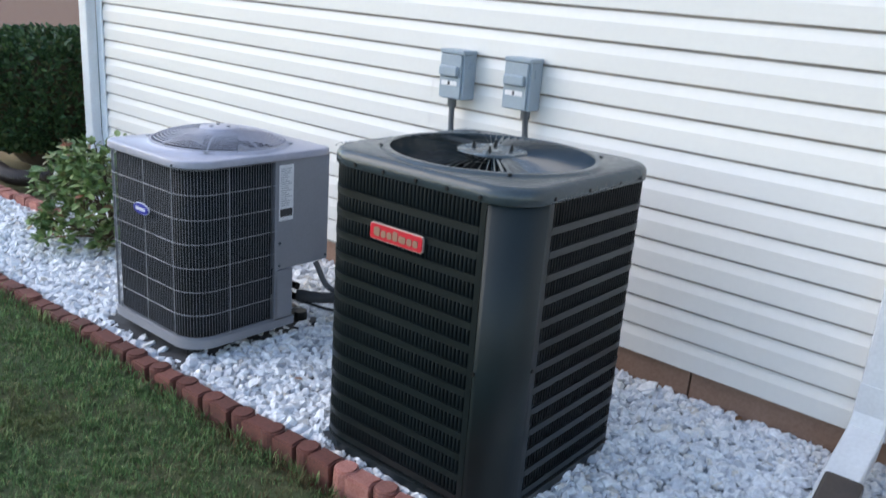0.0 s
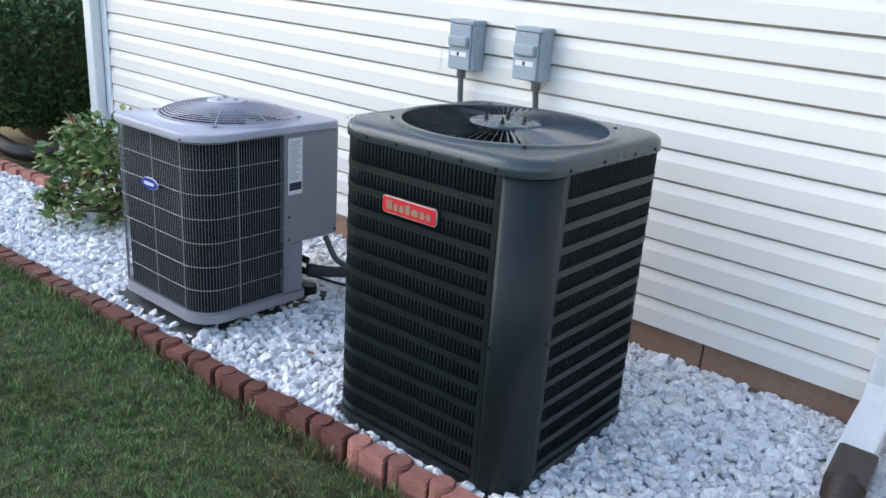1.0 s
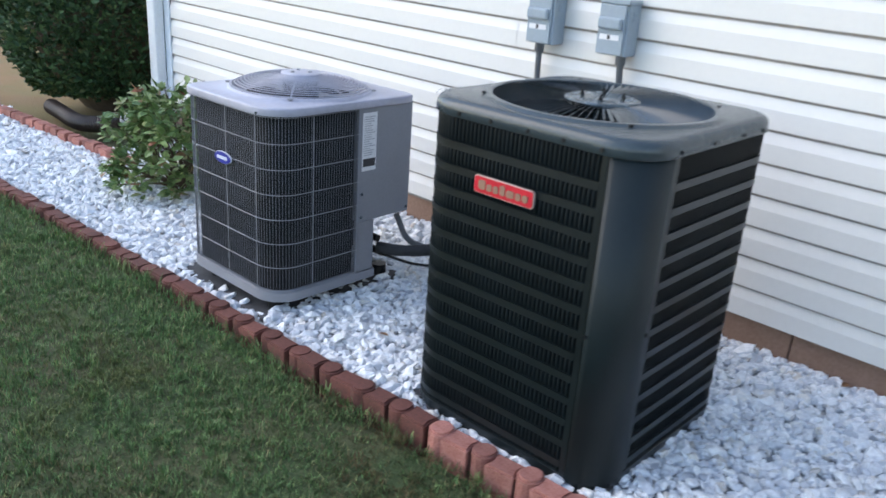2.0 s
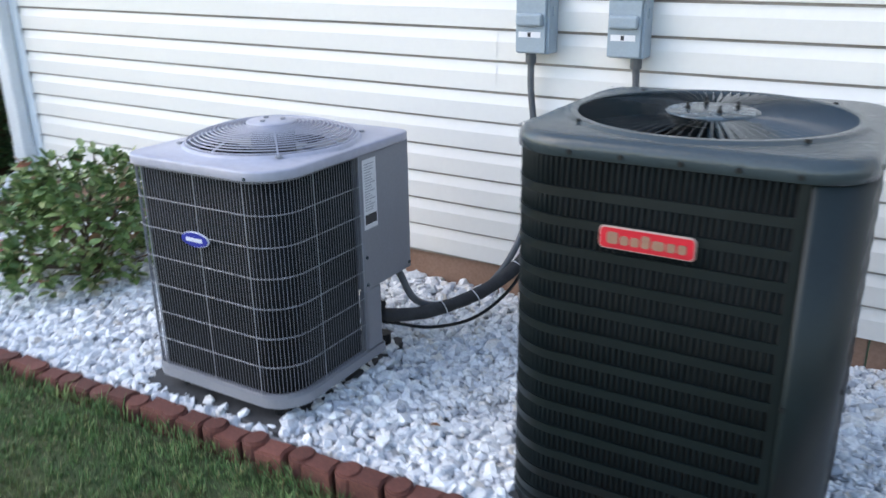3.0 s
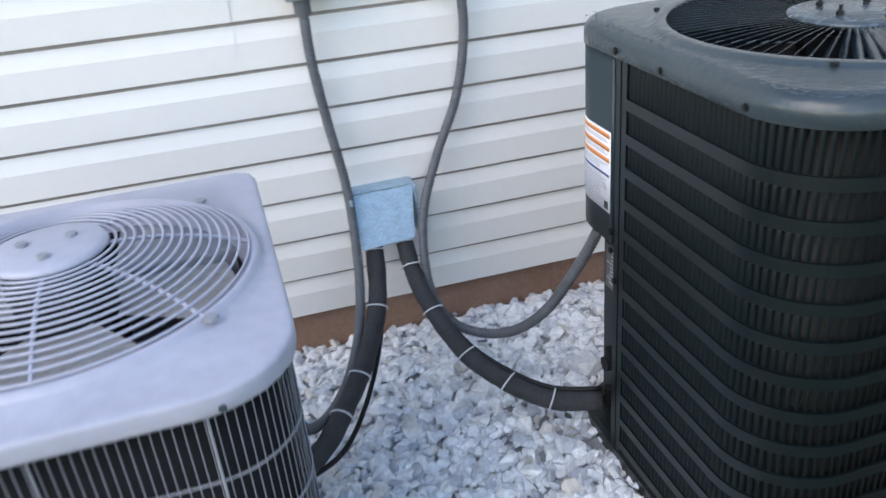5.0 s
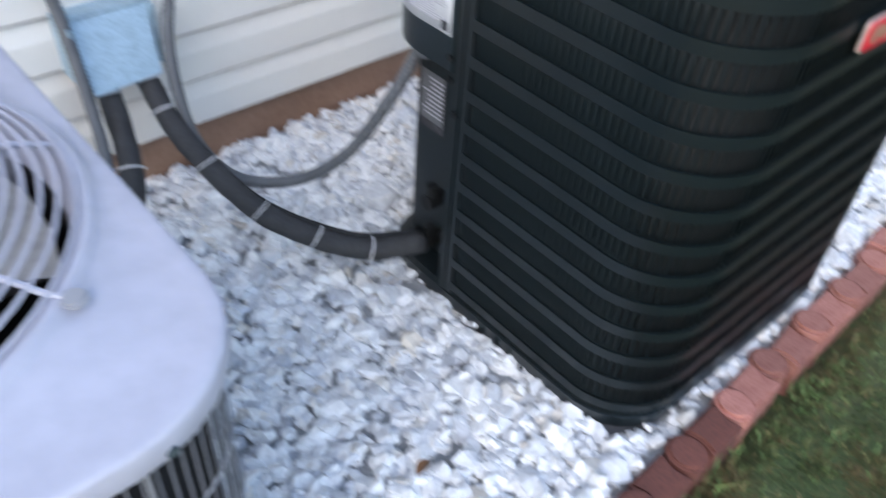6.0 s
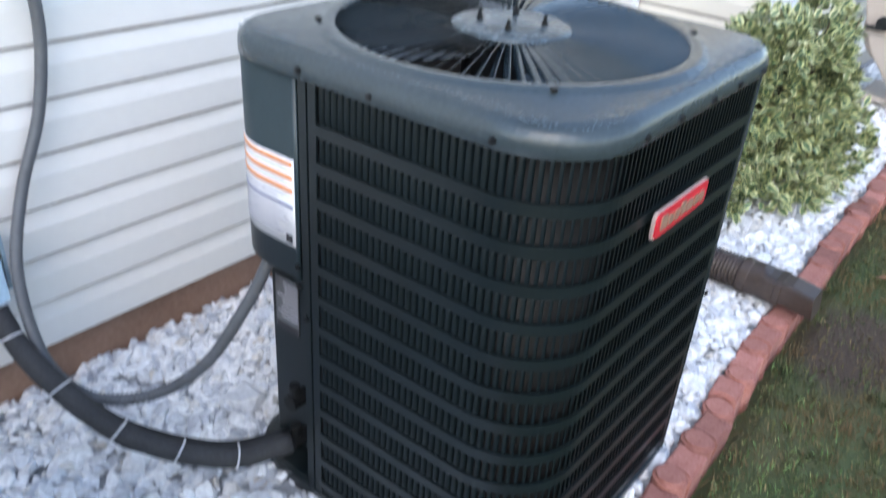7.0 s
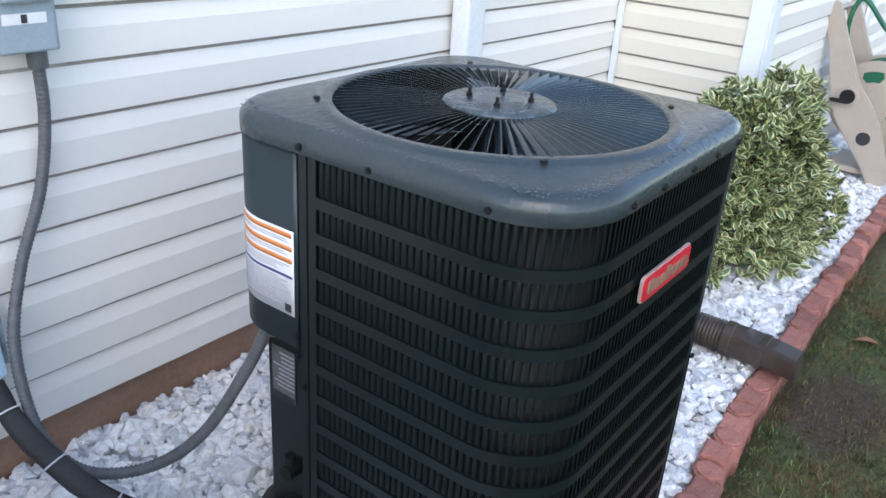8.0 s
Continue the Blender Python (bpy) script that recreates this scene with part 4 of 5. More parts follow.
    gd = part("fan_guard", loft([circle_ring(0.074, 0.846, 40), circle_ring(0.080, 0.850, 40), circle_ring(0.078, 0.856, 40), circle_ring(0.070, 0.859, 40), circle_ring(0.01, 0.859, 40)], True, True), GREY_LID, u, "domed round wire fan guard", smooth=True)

    def dome(r):
        return 0.808 + 0.042 * math.cos(min(1, max(0, (r - 0.08) / 0.185)) * math.pi / 2) ** 0.8
    for i in range(15):
        r = 0.088 + 0.0126 * i
        part("ring_wire", tube([(r * math.cos(2 * math.pi * k / 72), r * math.sin(2 * math.pi * k / 72), dome(r)) for k in range(72)], 0.0021, 6, closed=True), GREY_LID, gd)
    for k in range(8):
        a = radians(0 + 45 * k)
        far = 0.283 if k % 2 else 0.262
        rs = [0.07 + (0.262 - 0.07) * i / 10 for i in range(11)]
        pts = [(r * math.cos(a), r * math.sin(a), dome(r) - 0.004) for r in rs]
        if far > 0.27:
            pts.append((far * math.cos(a), far * math.sin(a), 0.803))
        part("spoke_wire", tube(pts, 0.0032, 6), GREY_LID, gd)
        if far > 0.27:
            part("screw", cyl(0.011, 0.006, 12, bevel=0.002, m=pose(far * math.cos(a), far * math.sin(a), 0.804)), WIRE, gd)
    for x, y in ((0.03, 0.02), (-0.035, 0.015), (0.0, -0.04)):
        part("screw", cyl(0.008, 0.006, 10, m=pose(x, y, 0.861)), WIRE, gd)
    part("fan_motor", cyl(0.07, 0.12, 20, bevel=0.01, m=pose(0, 0, 0.78)), BLACK, u)
    for k in range(3):
        bm = bmesh.new()
        rows = []
        for i in range(7):
            r = 0.06 + 0.175 * i / 6
            row = []
            for j in range(7):
                a = radians(-42 + 14 * j)
                row.append(bm.verts.new((r * math.cos(a), r * math.sin(a), 0.752 + 0.14 * r * math.sin(a))))
            rows.append(row)
        for p, q in zip(rows, rows[1:]):
            for j in range(6):
                bm.faces.new((p[j], p[j + 1], q[j + 1], q[j]))
        part("fan_blade", bm, TANBLADE, u, smooth=True, m=pose(0, 0, 0, 0, 0, 20 + 120 * k))

    # blue oval emblem with a plain pale mark
    em = part("emblem", prism([(0.056 * math.cos(2 * math.pi * k / 28), 0.024 * math.sin(2 * math.pi * k / 28)) for k in range(28)], 0.007, 'y', bevel=0.002), PALE, u, "blue oval name emblem", m=pose(-0.021, -0.3455, 0.560))
    part("emblem_face", prism([(0.053 * math.cos(2 * math.pi * k / 28), 0.0215 * math.sin(2 * math.pi * k / 28)) for k in range(28)], 0.003, 'y'), BLUE, em, m=pose(0, -0.0018, 0))
    part("emblem_mark", prism(pill(-0.034, 0.034, -0.006, 0.006, 0.005), 0.002, 'y'), PALE, em, m=pose(0, -0.0032, 0))
    for x, y, z in ((0.2, -0.345, 0.77),):
        part("screw", cyl(0.005, 0.004, 8, m=pose(x, y, z, 90)), HUBM, u)
    return u


grey_unit()
for name_, (x0, x1, y0, y1), lab in (("equipment_pad", (-1.705, -1.075, -0.415, 0.33), "dark composite pad under the grey condenser, half buried in gravel"),
                                     ("equipment_pad", (-0.365, 0.365, -0.365, 0.365), "dark pad under the slate condenser, sunk in gravel")):
    pad = part(name_, box(x0, x1, y0, y1, -0.03, 0.008 if x0 < -1 else -0.001, 0.006), PADM)
    tagged(pad, lab, "equipment pad")


# ---------- electrical boxes, conduits and refrigerant lines ----------
def disconnect(x, z, label, outlet):
    d = thing("disconnect_box", (x, 0.855, z), label, "electrical box", "disconnect boxes on the siding")
    part("body", box(-0.062, 0.062, -0.075, 0.006, 0.0, 0.205, 0.005), PVCBOX, d)
    part("cover", box(-0.064, 0.052, -0.086, -0.076, 0.004, 0.190, 0.004), PVCBOX, d)
    part("handle", box(-0.058, 0.044, -0.106, -0.085, 0.098, 0.142, 0.009, 3), PVCBOX, d, "raised pull-out handle")
    part("hood", box(-0.066, 0.066, -0.090, 0.004, 0.192, 0.210, 0.004), PVCBOX, d)
    part("latch", box(0.053, 0.066, -0.05, -0.03, 0.130, 0.165, 0.003), PVCBOX, d)
    st = part("sticker", box(-0.052, 0.034, -0.0872, -0.0862, 0.058, 0.078), PAPER, d, "white sticker with small dark mark")
    part("printed_mark", box(-0.016, -0.004, -0.0879, -0.0874, 0.060, 0.076), DARKPRINT, st)
    part("connector", cyl(0.020, 0.04, 14, bevel=0.003, m=pose(outlet, -0.04, -0.018)), CONDUIT, d)
    return d


disconnect(-0.818, 1.0, "grey plastic disconnect box on white siding", -0.022)
disconnect(-0.474, 1.0, "grey plastic disconnect box on white siding", 0.028)

jb = thing("line_cover_box", (-0.715, 0.865, 0.36), "pale blue-grey metal cover box where lines leave the wall", "cover box")
plate_rows = [[(-0.075, -0.047, 0.134), (0.093, -0.0496, 0.130), (0.067, -0.131, 0.006), (-0.078, -0.135, 0.0)]]
plate_rows.append([(x, y + 0.004, z - 0.003) for x, y, z in plate_rows[0]])
part("front_plate", loft(plate_rows, True, True), GALV, jb)
part("side_flange", box(-0.088, -0.080, -0.095, 0.003, -0.005, 0.128, 0.001), GALV, jb)
part("side_flange", box(0.090, 0.098, -0.075, 0.003, -0.005, 0.128, 0.001), GALV, jb)
part("top_flange", box(-0.080, 0.090, -0.055, 0.003, 0.124, 0.130, 0.001), GALV, jb)


def ribbed(pts, r, name, parent, label=""):
    p = spline(pts, 0.0033)
    return part(name, tube(p, lambda i: r + (0.0008 if i % 3 else -0.0014), 10), CONDUIT, parent, label, smooth=True)


cond_a = thing("conduit", (0, 0, 0), "grey flexible conduit from disconnect box to grey condenser", "conduit")
A_PTS = [(-0.840, 0.815, 0.975), (-0.838, 0.820, 0.85), (-0.820, 0.825, 0.68), (-0.802, 0.800, 0.52), (-0.808, 0.735, 0.38), (-0.830, 0.650, 0.26), (-0.875, 0.55, 0.17), (-0.95, 0.42, 0.13), (-1.03, 0.30, 0.17), (-1.07, 0.25, 0.29)]
ribbed(A_PTS, 0.0125, "conduit_pipe", cond_a)
cond_b = thing("conduit", (0, 0, 0), "grey flexible conduit looping to the dark condenser", "conduit")
B_PTS = [(-0.446, 0.815, 0.975), (-0.445, 0.825, 0.85), (-0.475, 0.83, 0.70), (-0.545, 0.82, 0.55), (-0.612, 0.76, 0.42), (-0.640, 0.68, 0.29), (-0.632, 0.61, 0.215), (-0.585, 0.55, 0.168), (-0.50, 0.47, 0.180), (-0.43, 0.385, 0.27), (-0.365, 0.32, 0.42), (-0.325, 0.285, 0.535)]
ribbed(B_PTS, 0.0125, "conduit_pipe", cond_b)
part("connector", cyl(0.021, 0.05, 14, bevel=0.003, m=pose(-0.318, 0.28, 0.533)), CONDUIT, cond_b)


def tie(parent, pts, index, r):
    p, q = Vector(pts[index]), Vector(pts[min(index + 1, len(pts) - 1)])
    m = Matrix.Translation(p) @ (q - p).to_track_quat('Z', 'Y').to_matrix().to_4x4()
    ring = [m @ Vector((r * math.cos(2 * math.pi * k / 18), r * math.sin(2 * math.pi * k / 18), 0.25 * r * math.sin(2 * math.pi * k / 18))) for k in range(18)]
    part("zip_tie", tube(ring, 0.0022, 5, closed=True), TIE, parent, "white nylon zip tie")


line_b = thing("line_set", (0, 0, 0), "black foam-insulated refrigerant lines curving to the dark condenser", "refrigerant lines")
LB = spline([(-0.668, 0.84, 0.43), (-0.672, 0.775, 0.36), (-0.674, 0.68, 0.288), (-0.660, 0.565, 0.235), (-0.615, 0.445, 0.165), (-0.545, 0.345, 0.125), (-0.465, 0.265, 0.105), (-0.36, 0.215, 0.105)], 0.02)
part("insulation", tube(LB, lambda i: 0.0235 + 0.0013 * math.sin(i * 1.7) * math.sin(i * 0.6), 12), FOAM, line_b, smooth=True)
part("liquid_line", tube([p + Vector((0.010, 0.018, 0.019)) for p in LB[5:]], 0.0065, 8), BLACK, line_b, smooth=True)
for i in (5, 8, 15, 22, 28, 33):
    tie(line_b, LB, min(i, len(LB) - 2), 0.0265)

line_a = thing("line_set", (0, 0, 0), "black foam-insulated refrigerant lines curving to the grey condenser", "refrigerant lines")
LA = spline([(-0.750, 0.84, 0.43), (-0.755, 0.775, 0.35), (-0.785, 0.65, 0.25), (-0.85, 0.52, 0.18), (-0.93, 0.39, 0.145), (-1.01, 0.26, 0.14), (-1.10, 0.17, 0.15)], 0.02)
part("insulation", tube(LA, lambda i: 0.0245 + 0.0013 * math.sin(i * 1.3) * math.sin(i * 0.5), 12), FOAM, line_a, smooth=True)
part("liquid_line", tube(spline([(-0.755, 0.70, 0.30), (-0.80, 0.60, 0.16), (-0.88, 0.46, 0.075), (-0.97, 0.30, 0.08), (-1.08, 0.19, 0.12)], 0.015), 0.0065, 8), BLACK, line_a, smooth=True)
for i in (6, 14, 24, 30):
    tie(line_a, LA, min(i, len(LA) - 2), 0.0275)


# ---------- garden hose reel ----------
def hose_reel():
    u = thing("hose_reel", (3.4, 0, 0), "taupe plastic garden hose reel cart with coiled green hose", "hose reel")
    side = [(0.204, 0.874), (0.181, 0.902), (0.149, 0.894), (0.10, 0.79), (0.056, 0.695), (-0.005, 0.58), (-0.042, 0.506), (-0.10, 0.44), (-0.146, 0.383), (-0.20, 0.29), (-0.236, 0.203), (-0.275, 0.10),
            (-0.292, 0.02), (-0.285, -0.012), (-0.21, -0.012), (-0.165, 0.06), (-0.123, 0.12), (-0.07, 0.18), (-0.025, 0.235), (0.03, 0.30), (0.068, 0.378), (0.10, 0.48), (0.125, 0.57), (0.144, 0.655), (0.185, 0.75)]
    for x in (0.0, 0.42):
        s = part("side_panel", prism(side, 0.045, 'x', bevel=0.007), TAUPE, u, m=pose(x, 0, 0))
        part("axle_boss", cyl(0.052, 0.03, 24, bevel=0.006, m=pose(-0.008, -0.005, 0.441, 0, 90)), TAUPE, s)
        if x == 0.0:
            part("axle_cap", cyl(0.038, 0.03, 20, bevel=0.004, m=pose(-0.018, -0.005, 0.441, 0, 90)), BLACK, s, "black axle cap")
            part("crank_arm", box(-0.04, -0.02, -0.003, 0.075, 0.405, 0.425, 0.005), BLACK, s)
            part("cut_out", prism(pill(-0.165, -0.095, 0.20, 0.27, 0.033), 0.003, 'x'), DARKPRINT, s, m=pose(-0.002, 0, 0))
    for x in (0.085, 0.36):
        f = part("drum_flange", cyl(0.215, 0.016, 40, bevel=0.004, m=pose(x, -0.11, 0.415, 0, 90)), TAUPE, u)
        for k in range(6):
            a = radians(60 * k + 20)
            arc = [(r * math.cos(a + d), r * math.sin(a + d)) for r, ds in ((0.160, (-0.30, -0.15, 0, 0.15, 0.30)), (0.135, (0.40,)), (0.105, (0.30, 0.0, -0.30)), (0.135, (-0.40,))) for d in ds]
            part("flange_window", prism(arc, 0.003, 'x', bevel=0.0008), HOSE, f, "kidney-shaped opening showing green hose", m=pose(x - 0.0110, -0.11, 0.415))
    part("drum", cyl(0.10, 0.27, 24, m=pose(0.222, -0.11, 0.415, 0, 90)), TAUPE, u)
    pts = []
    for i in range(16 * 28):
        a = 2 * math.pi * i / 28
        turn = i / 28
        lay = int(turn // 8)
        t = turn % 8
        x = 0.108 + 0.029 * (t if lay % 2 == 0 else 8 - t)
        r = 0.165 + 0.024 * lay
        pts.append((x, -0.11 + r * math.cos(a), 0.415 + r * math.sin(a)))
    coil = thing("garden_hose", (3.4, 0, 0), "green vinyl garden hose wound on the reel", "garden hose")
    part("hose_coil", tube(pts, 0.0125, 8), HOSE, coil, smooth=True)
    part("hose_end", tube(spline([(0.10, 0.06, 0.56), (0.08, 0.10, 0.80), (0.09, 0.06, 0.92), (0.12, -0.06, 0.80), (0.15, -0.20, 0.66), (0.18, -0.29, 0.55)], 0.02), 0.0125, 8), HOSE, coil, smooth=True)
    part("handle_bar", cyl(0.014, 0.42, 12, m=pose(0.23, 0.165, 0.86, 0, 90)), TAUPE, u)
    part("tray", box(0.045, 0.42, -0.20, 0.02, 0.03, 0.06, 0.008), TAUPE, u)
    return u


hose_reel()


# ---------- shrubs and hedge ----------
def leaf_shape(L, W, fold=0.25, rim=False):
    """A pointed leaf along +x, folded along its midrib; with rim the margin is a second material."""
    prof = [(0.0, 0.04), (0.18, 0.62), (0.42, 1.0), (0.70, 0.78), (0.90, 0.34), (1.0, 0.03)]
    V, F, M = [], [], []
    cols = (-1.0, -0.62, 0.0, 0.62, 1.0) if rim else (-1.0, 0.0, 1.0)
    for t, w in prof:
        for c in cols:
            V.append((L * t, W * 0.5 * w * c, abs(c) * w * W * 0.5 * fold - 0.06 * L * t * t))
    k = len(cols)
    for i in range(len(prof) - 1):
        for j in range(k - 1):
            q = i * k + j
            F.append((q, q + 1, q + k + 1, q + k))
            M.append(1 if rim and j in (0, 3) else 0)
    return np.array(V), np.array(F), np.array(M)


def bush(name, at, label, n, rx, ry, h, leaf, mats, seed, clumps, stems, size=(0.8, 1.2), category="shrub", lumpy=0.25, shoots=0):
    """A shrub: stems from the root, leaves in rosettes on many twig ends, with gaps and an uneven outline."""
    rng = np.random.default_rng(seed)
    t = thing(name, at, label, category)
    th = rng.uniform(0, 2 * math.pi, clumps)
    up = rng.uniform(0.02, 1, clumps)
    out = np.sqrt(np.clip(1 - (up * 0.98 - 0.12) ** 2, 0, 1)) * rng.uniform(0.45, 1.0, clumps) ** 0.5
    bumpy = 1 + lumpy * np.sin(3 * th + seed) * np.cos(5 * up + seed) + rng.normal(0, 0.06, clumps)
    C = np.stack([rx * out * bumpy * np.cos(th), ry * out * bumpy * np.sin(th), h * (0.06 + up * 0.94) * (0.9 + 0.15 * rng.random(clumps))], -1)
    # long shoots that stand up out of the crown
    stem_bms = []
    for i in range(shoots):
        top = h * 0.90 + rng.uniform(-0.03, 0.08)
        q = Vector((rng.uniform(-0.55, 0.6) * rx, rng.uniform(-0.6, 0.6) * ry, top))
        foot = Vector((q.x * 0.8, q.y * 0.8, top - 0.28))
        stem_bms.append(tube([foot, (foot + q) / 2 + Vector((0.006, 0.004, 0)), q], lambda j: 0.0042 - 0.0012 * j, 5))
        if i % 3:
            C[i * 7] = q
            C[i * 7 + 1] = foot.lerp(q, 0.72)
            C[i * 7 + 2] = foot.lerp(q, 0.45)
    for i in rng.choice(clumps, stems, replace=False):
        c = C[i]
        mid = (c[0] * 0.35 + rng.normal(0, 0.02), c[1] * 0.35 + rng.normal(0, 0.02), c[2] * 0.55)
        pts = spline([(rng.normal(0, 0.03), rng.normal(0, 0.03), -0.02), mid, tuple(c)], 0.08)
        k = len(pts)
        stem_bms.append(tube(pts, lambda j: 0.0075 * (1 - 0.7 * j / k), 5))
    part("trunk", merge(stem_bms), BARK, t)
    which_c = rng.integers(0, clumps, n)
    pos = C[which_c] + rng.normal(0, 0.012, (n, 3))
    pos[:, 2] = np.maximum(pos[:, 2], 0.015)
    direction = np.arctan2(C[which_c, 1] / ry, C[which_c, 0] / rx) + rng.normal(0, 1.0, n)
    tilt = -rng.uniform(-0.5, 1.1, n)
    rot = rotations(direction, tilt, rng.normal(0, 0.5, n))
    sc = rng.uniform(*size, n)[:, None] * np.ones((1, 3))
    V, F, M = scatter([leaf], np.zeros(n, int), pos, rot, sc)
    ob = part("foliage", mesh_np("foliage", V, F, mats, M), None, t)
    ob["kind"] = "stuff"
    return t


bush("shrub", (-2.70, 0.18, 0), "small green shrub with glossy leaves in white gravel", 2900, 0.36, 0.34, 0.52, leaf_shape(0.054, 0.030), [LEAF], 3, 300, 46, size=(0.7, 1.25), lumpy=0.34, shoots=9)
bush("shrub", (1.95, 0.01, 0), "variegated shrub with cream-edged green leaves in white gravel", 12500, 0.44, 0.25, 0.70, leaf_shape(0.048, 0.026, rim=True), [VARI_MID, VARI_RIM], 8, 560, 50, size=(0.7, 1.25), lumpy=0.30, shoots=22)


def hedge():
    rng = np.random.default_rng(5)
    t = thing("hedge", (-5.05, 1.22, -0.07), "dense dark green clipped hedge beside the house", "hedge")
    n = 24000
    hx, hy, hz = 0.60, 1.12, 0.50
    p = rng.uniform(-1, 1, (n, 3))
    face = rng.choice(5, n, p=[0.24, 0.24, 0.14, 0.14, 0.24])
    for k, (ax, sg) in enumerate(((0, 1), (0, -1), (1, 1), (1, -1), (2, 1))):
        p[face == k, ax] = sg
    q = np.linalg.norm(p, ord=3.2, axis=1)[:, None]
    p = p / q
    d = p / np.linalg.norm(p, axis=1)[:, None]
    lump = 1 + 0.05 * np.sin(5.3 * p[:, :1] + 4 * p[:, 1:2]) * np.cos(4.1 * p[:, 2:] + 3 * p[:, 1:2])
    shell = rng.uniform(0.86, 1.0, n)[:, None] ** 0.6 * lump
    pos = p * shell * np.array([hx, hy, hz]) + np.array([0, 0, hz + 0.03])
    pinch = 1 - 0.26 * np.clip(1 - pos[:, 2] / (2 * hz), 0, 1) ** 1.5
    pos[:, :2] *= pinch[:, None]
    rot = rotations(np.arctan2(d[:, 1], d[:, 0]) + rng.normal(0, 0.9, n), -rng.uniform(-0.3, 1.2, n), rng.normal(0, 0.8, n))
    V, F, M = scatter([leaf_shape(0.046, 0.028)], np.zeros(n, int), pos, rot, rng.uniform(0.7, 1.3, n)[:, None] * np.ones((1, 3)))
    f = part("foliage", mesh_np("foliage", V, F, [HEDGE], M), None, t)
    f["kind"] = "stuff"
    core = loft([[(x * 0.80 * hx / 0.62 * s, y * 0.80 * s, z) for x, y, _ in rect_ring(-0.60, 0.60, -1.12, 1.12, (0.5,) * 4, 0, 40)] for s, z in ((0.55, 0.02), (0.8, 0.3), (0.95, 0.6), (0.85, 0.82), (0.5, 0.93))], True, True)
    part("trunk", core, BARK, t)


hedge()

# ---------- water drops and fallen leaves ----------
def droplets():
    rng = np.random.default_rng(77)
    V, F = [], []
    rows = ((1.0, 0.0), (0.86, 0.45), (0.45, 0.85))
    for r, z in rows:
        V += [(r * math.cos(2 * math.pi * k / 8), r * math.sin(2 * math.pi * k / 8), z) for k in range(8)]
    for a in range(2):
        F += [(a * 8 + k, a * 8 + (k + 1) % 8, a * 8 + 8 + (k + 1) % 8, a * 8 + 8 + k) for k in range(8)]
    F += [(16, 17, 18, 19), (16, 19, 20, 23), (20, 21, 22, 23)]
    shape = (np.array(V), np.array(F), np.zeros(len(F), int))
    n = 620
    u = rng.uniform(-0.34, 0.34, n)
    side = rng.random(n)
    band = 0.338 + rng.uniform(-0.016, 0.020, n)
    x = np.where(side < 0.5, -band, u)
    y = np.where(side < 0.5, u, -band)
    ok = (np.abs(x) < 0.36) & (np.abs(y) < 0.36) & (np.hypot(np.abs(x) - 0.26, np.abs(y) - 0.26) < 0.105) | ((np.abs(x) < 0.26) ^ (np.abs(y) < 0.26))
    x, y = x[ok], y[ok]
    edge = np.maximum(np.abs(x), np.abs(y))
    z = np.where(edge < 0.355, 0.9764, 0.9764 - (edge - 0.355) * 0.30)
    n = len(x)
    r = rng.uniform(0.0008, 0.0022, n)
    m = bpy.data.materials.new("water")
    m.use_nodes = True
    b = m.node_tree.nodes["Principled BSDF"]
    # opaque blue-grey base paints the drops' bright sky glint into their colour
    b.inputs["Base Color"].default_value = (0.085, 0.11, 0.13, 1)
    b.inputs["Roughness"].default_value = 0.04
    b.inputs["IOR"].default_value = 1.33
    V, F, M = scatter([shape], np.zeros(n, int), np.stack([x, y, z], -1), rotations(rng.uniform(0, 6, n), np.zeros(n), np.zeros(n)), np.stack([r, r * rng.uniform(0.8, 1.3, n), r * 0.6], -1))
    ob = part("water_drops", mesh_np("water_drops", V, F, m, smooth=True), None)
    tagged(ob, "opaque blue-grey water drops on the slate condenser lid", "water drops", kind="stuff")


droplets()
for x, y, z, a, s in ((1.38, 0.02, 0.016, 40, 1.1), (1.62, -0.62, -0.022, 110, 1.2), (-0.66, -0.16, 0.016, 200, 0.55), (0.62, 0.80, 0.02, 75, 0.6)):
    V, F, M = leaf_shape(0.07 * s, 0.04 * s, 0.5)
    leaf_ob = part("dry_leaf", mesh_np("dry_leaf", V, F, DEADLEAF), None, m=pose(x, y, z, 8, -6, a))
    tagged(leaf_ob, "curled dry brown leaf lying on the ground", "leaf", "fallen leaves")

# ---------- gravel ----------
def stone_variants(k, seed):
    rng = np.random.default_rng(seed)
    out = []
    for _ in range(k):
        bm = bmesh.new()
        for _ in range(17):
            v = rng.normal(0, 1, 3)
            v /= np.linalg.norm(v)
            v = np.sign(v) * np.abs(v) ** 0.8
            bm.verts.new(v * np.array([0.5, 0.39, 0.28]) * rng.uniform(0.85, 1.1))
        bmesh.ops.convex_hull(bm, input=bm.verts)
        for v in [v for v in bm.verts if not v.link_faces]:
            bm.verts.remove(v)
        bmesh.ops.triangulate(bm, faces=bm.faces)
        bm.verts.index_update()
        out.append((np.array([v.co[:] for v in bm.verts]), np.array([[v.index for v in f.verts] for f in bm.faces]), np.zeros(len(bm.faces), int)))
        bm.free()
    return out


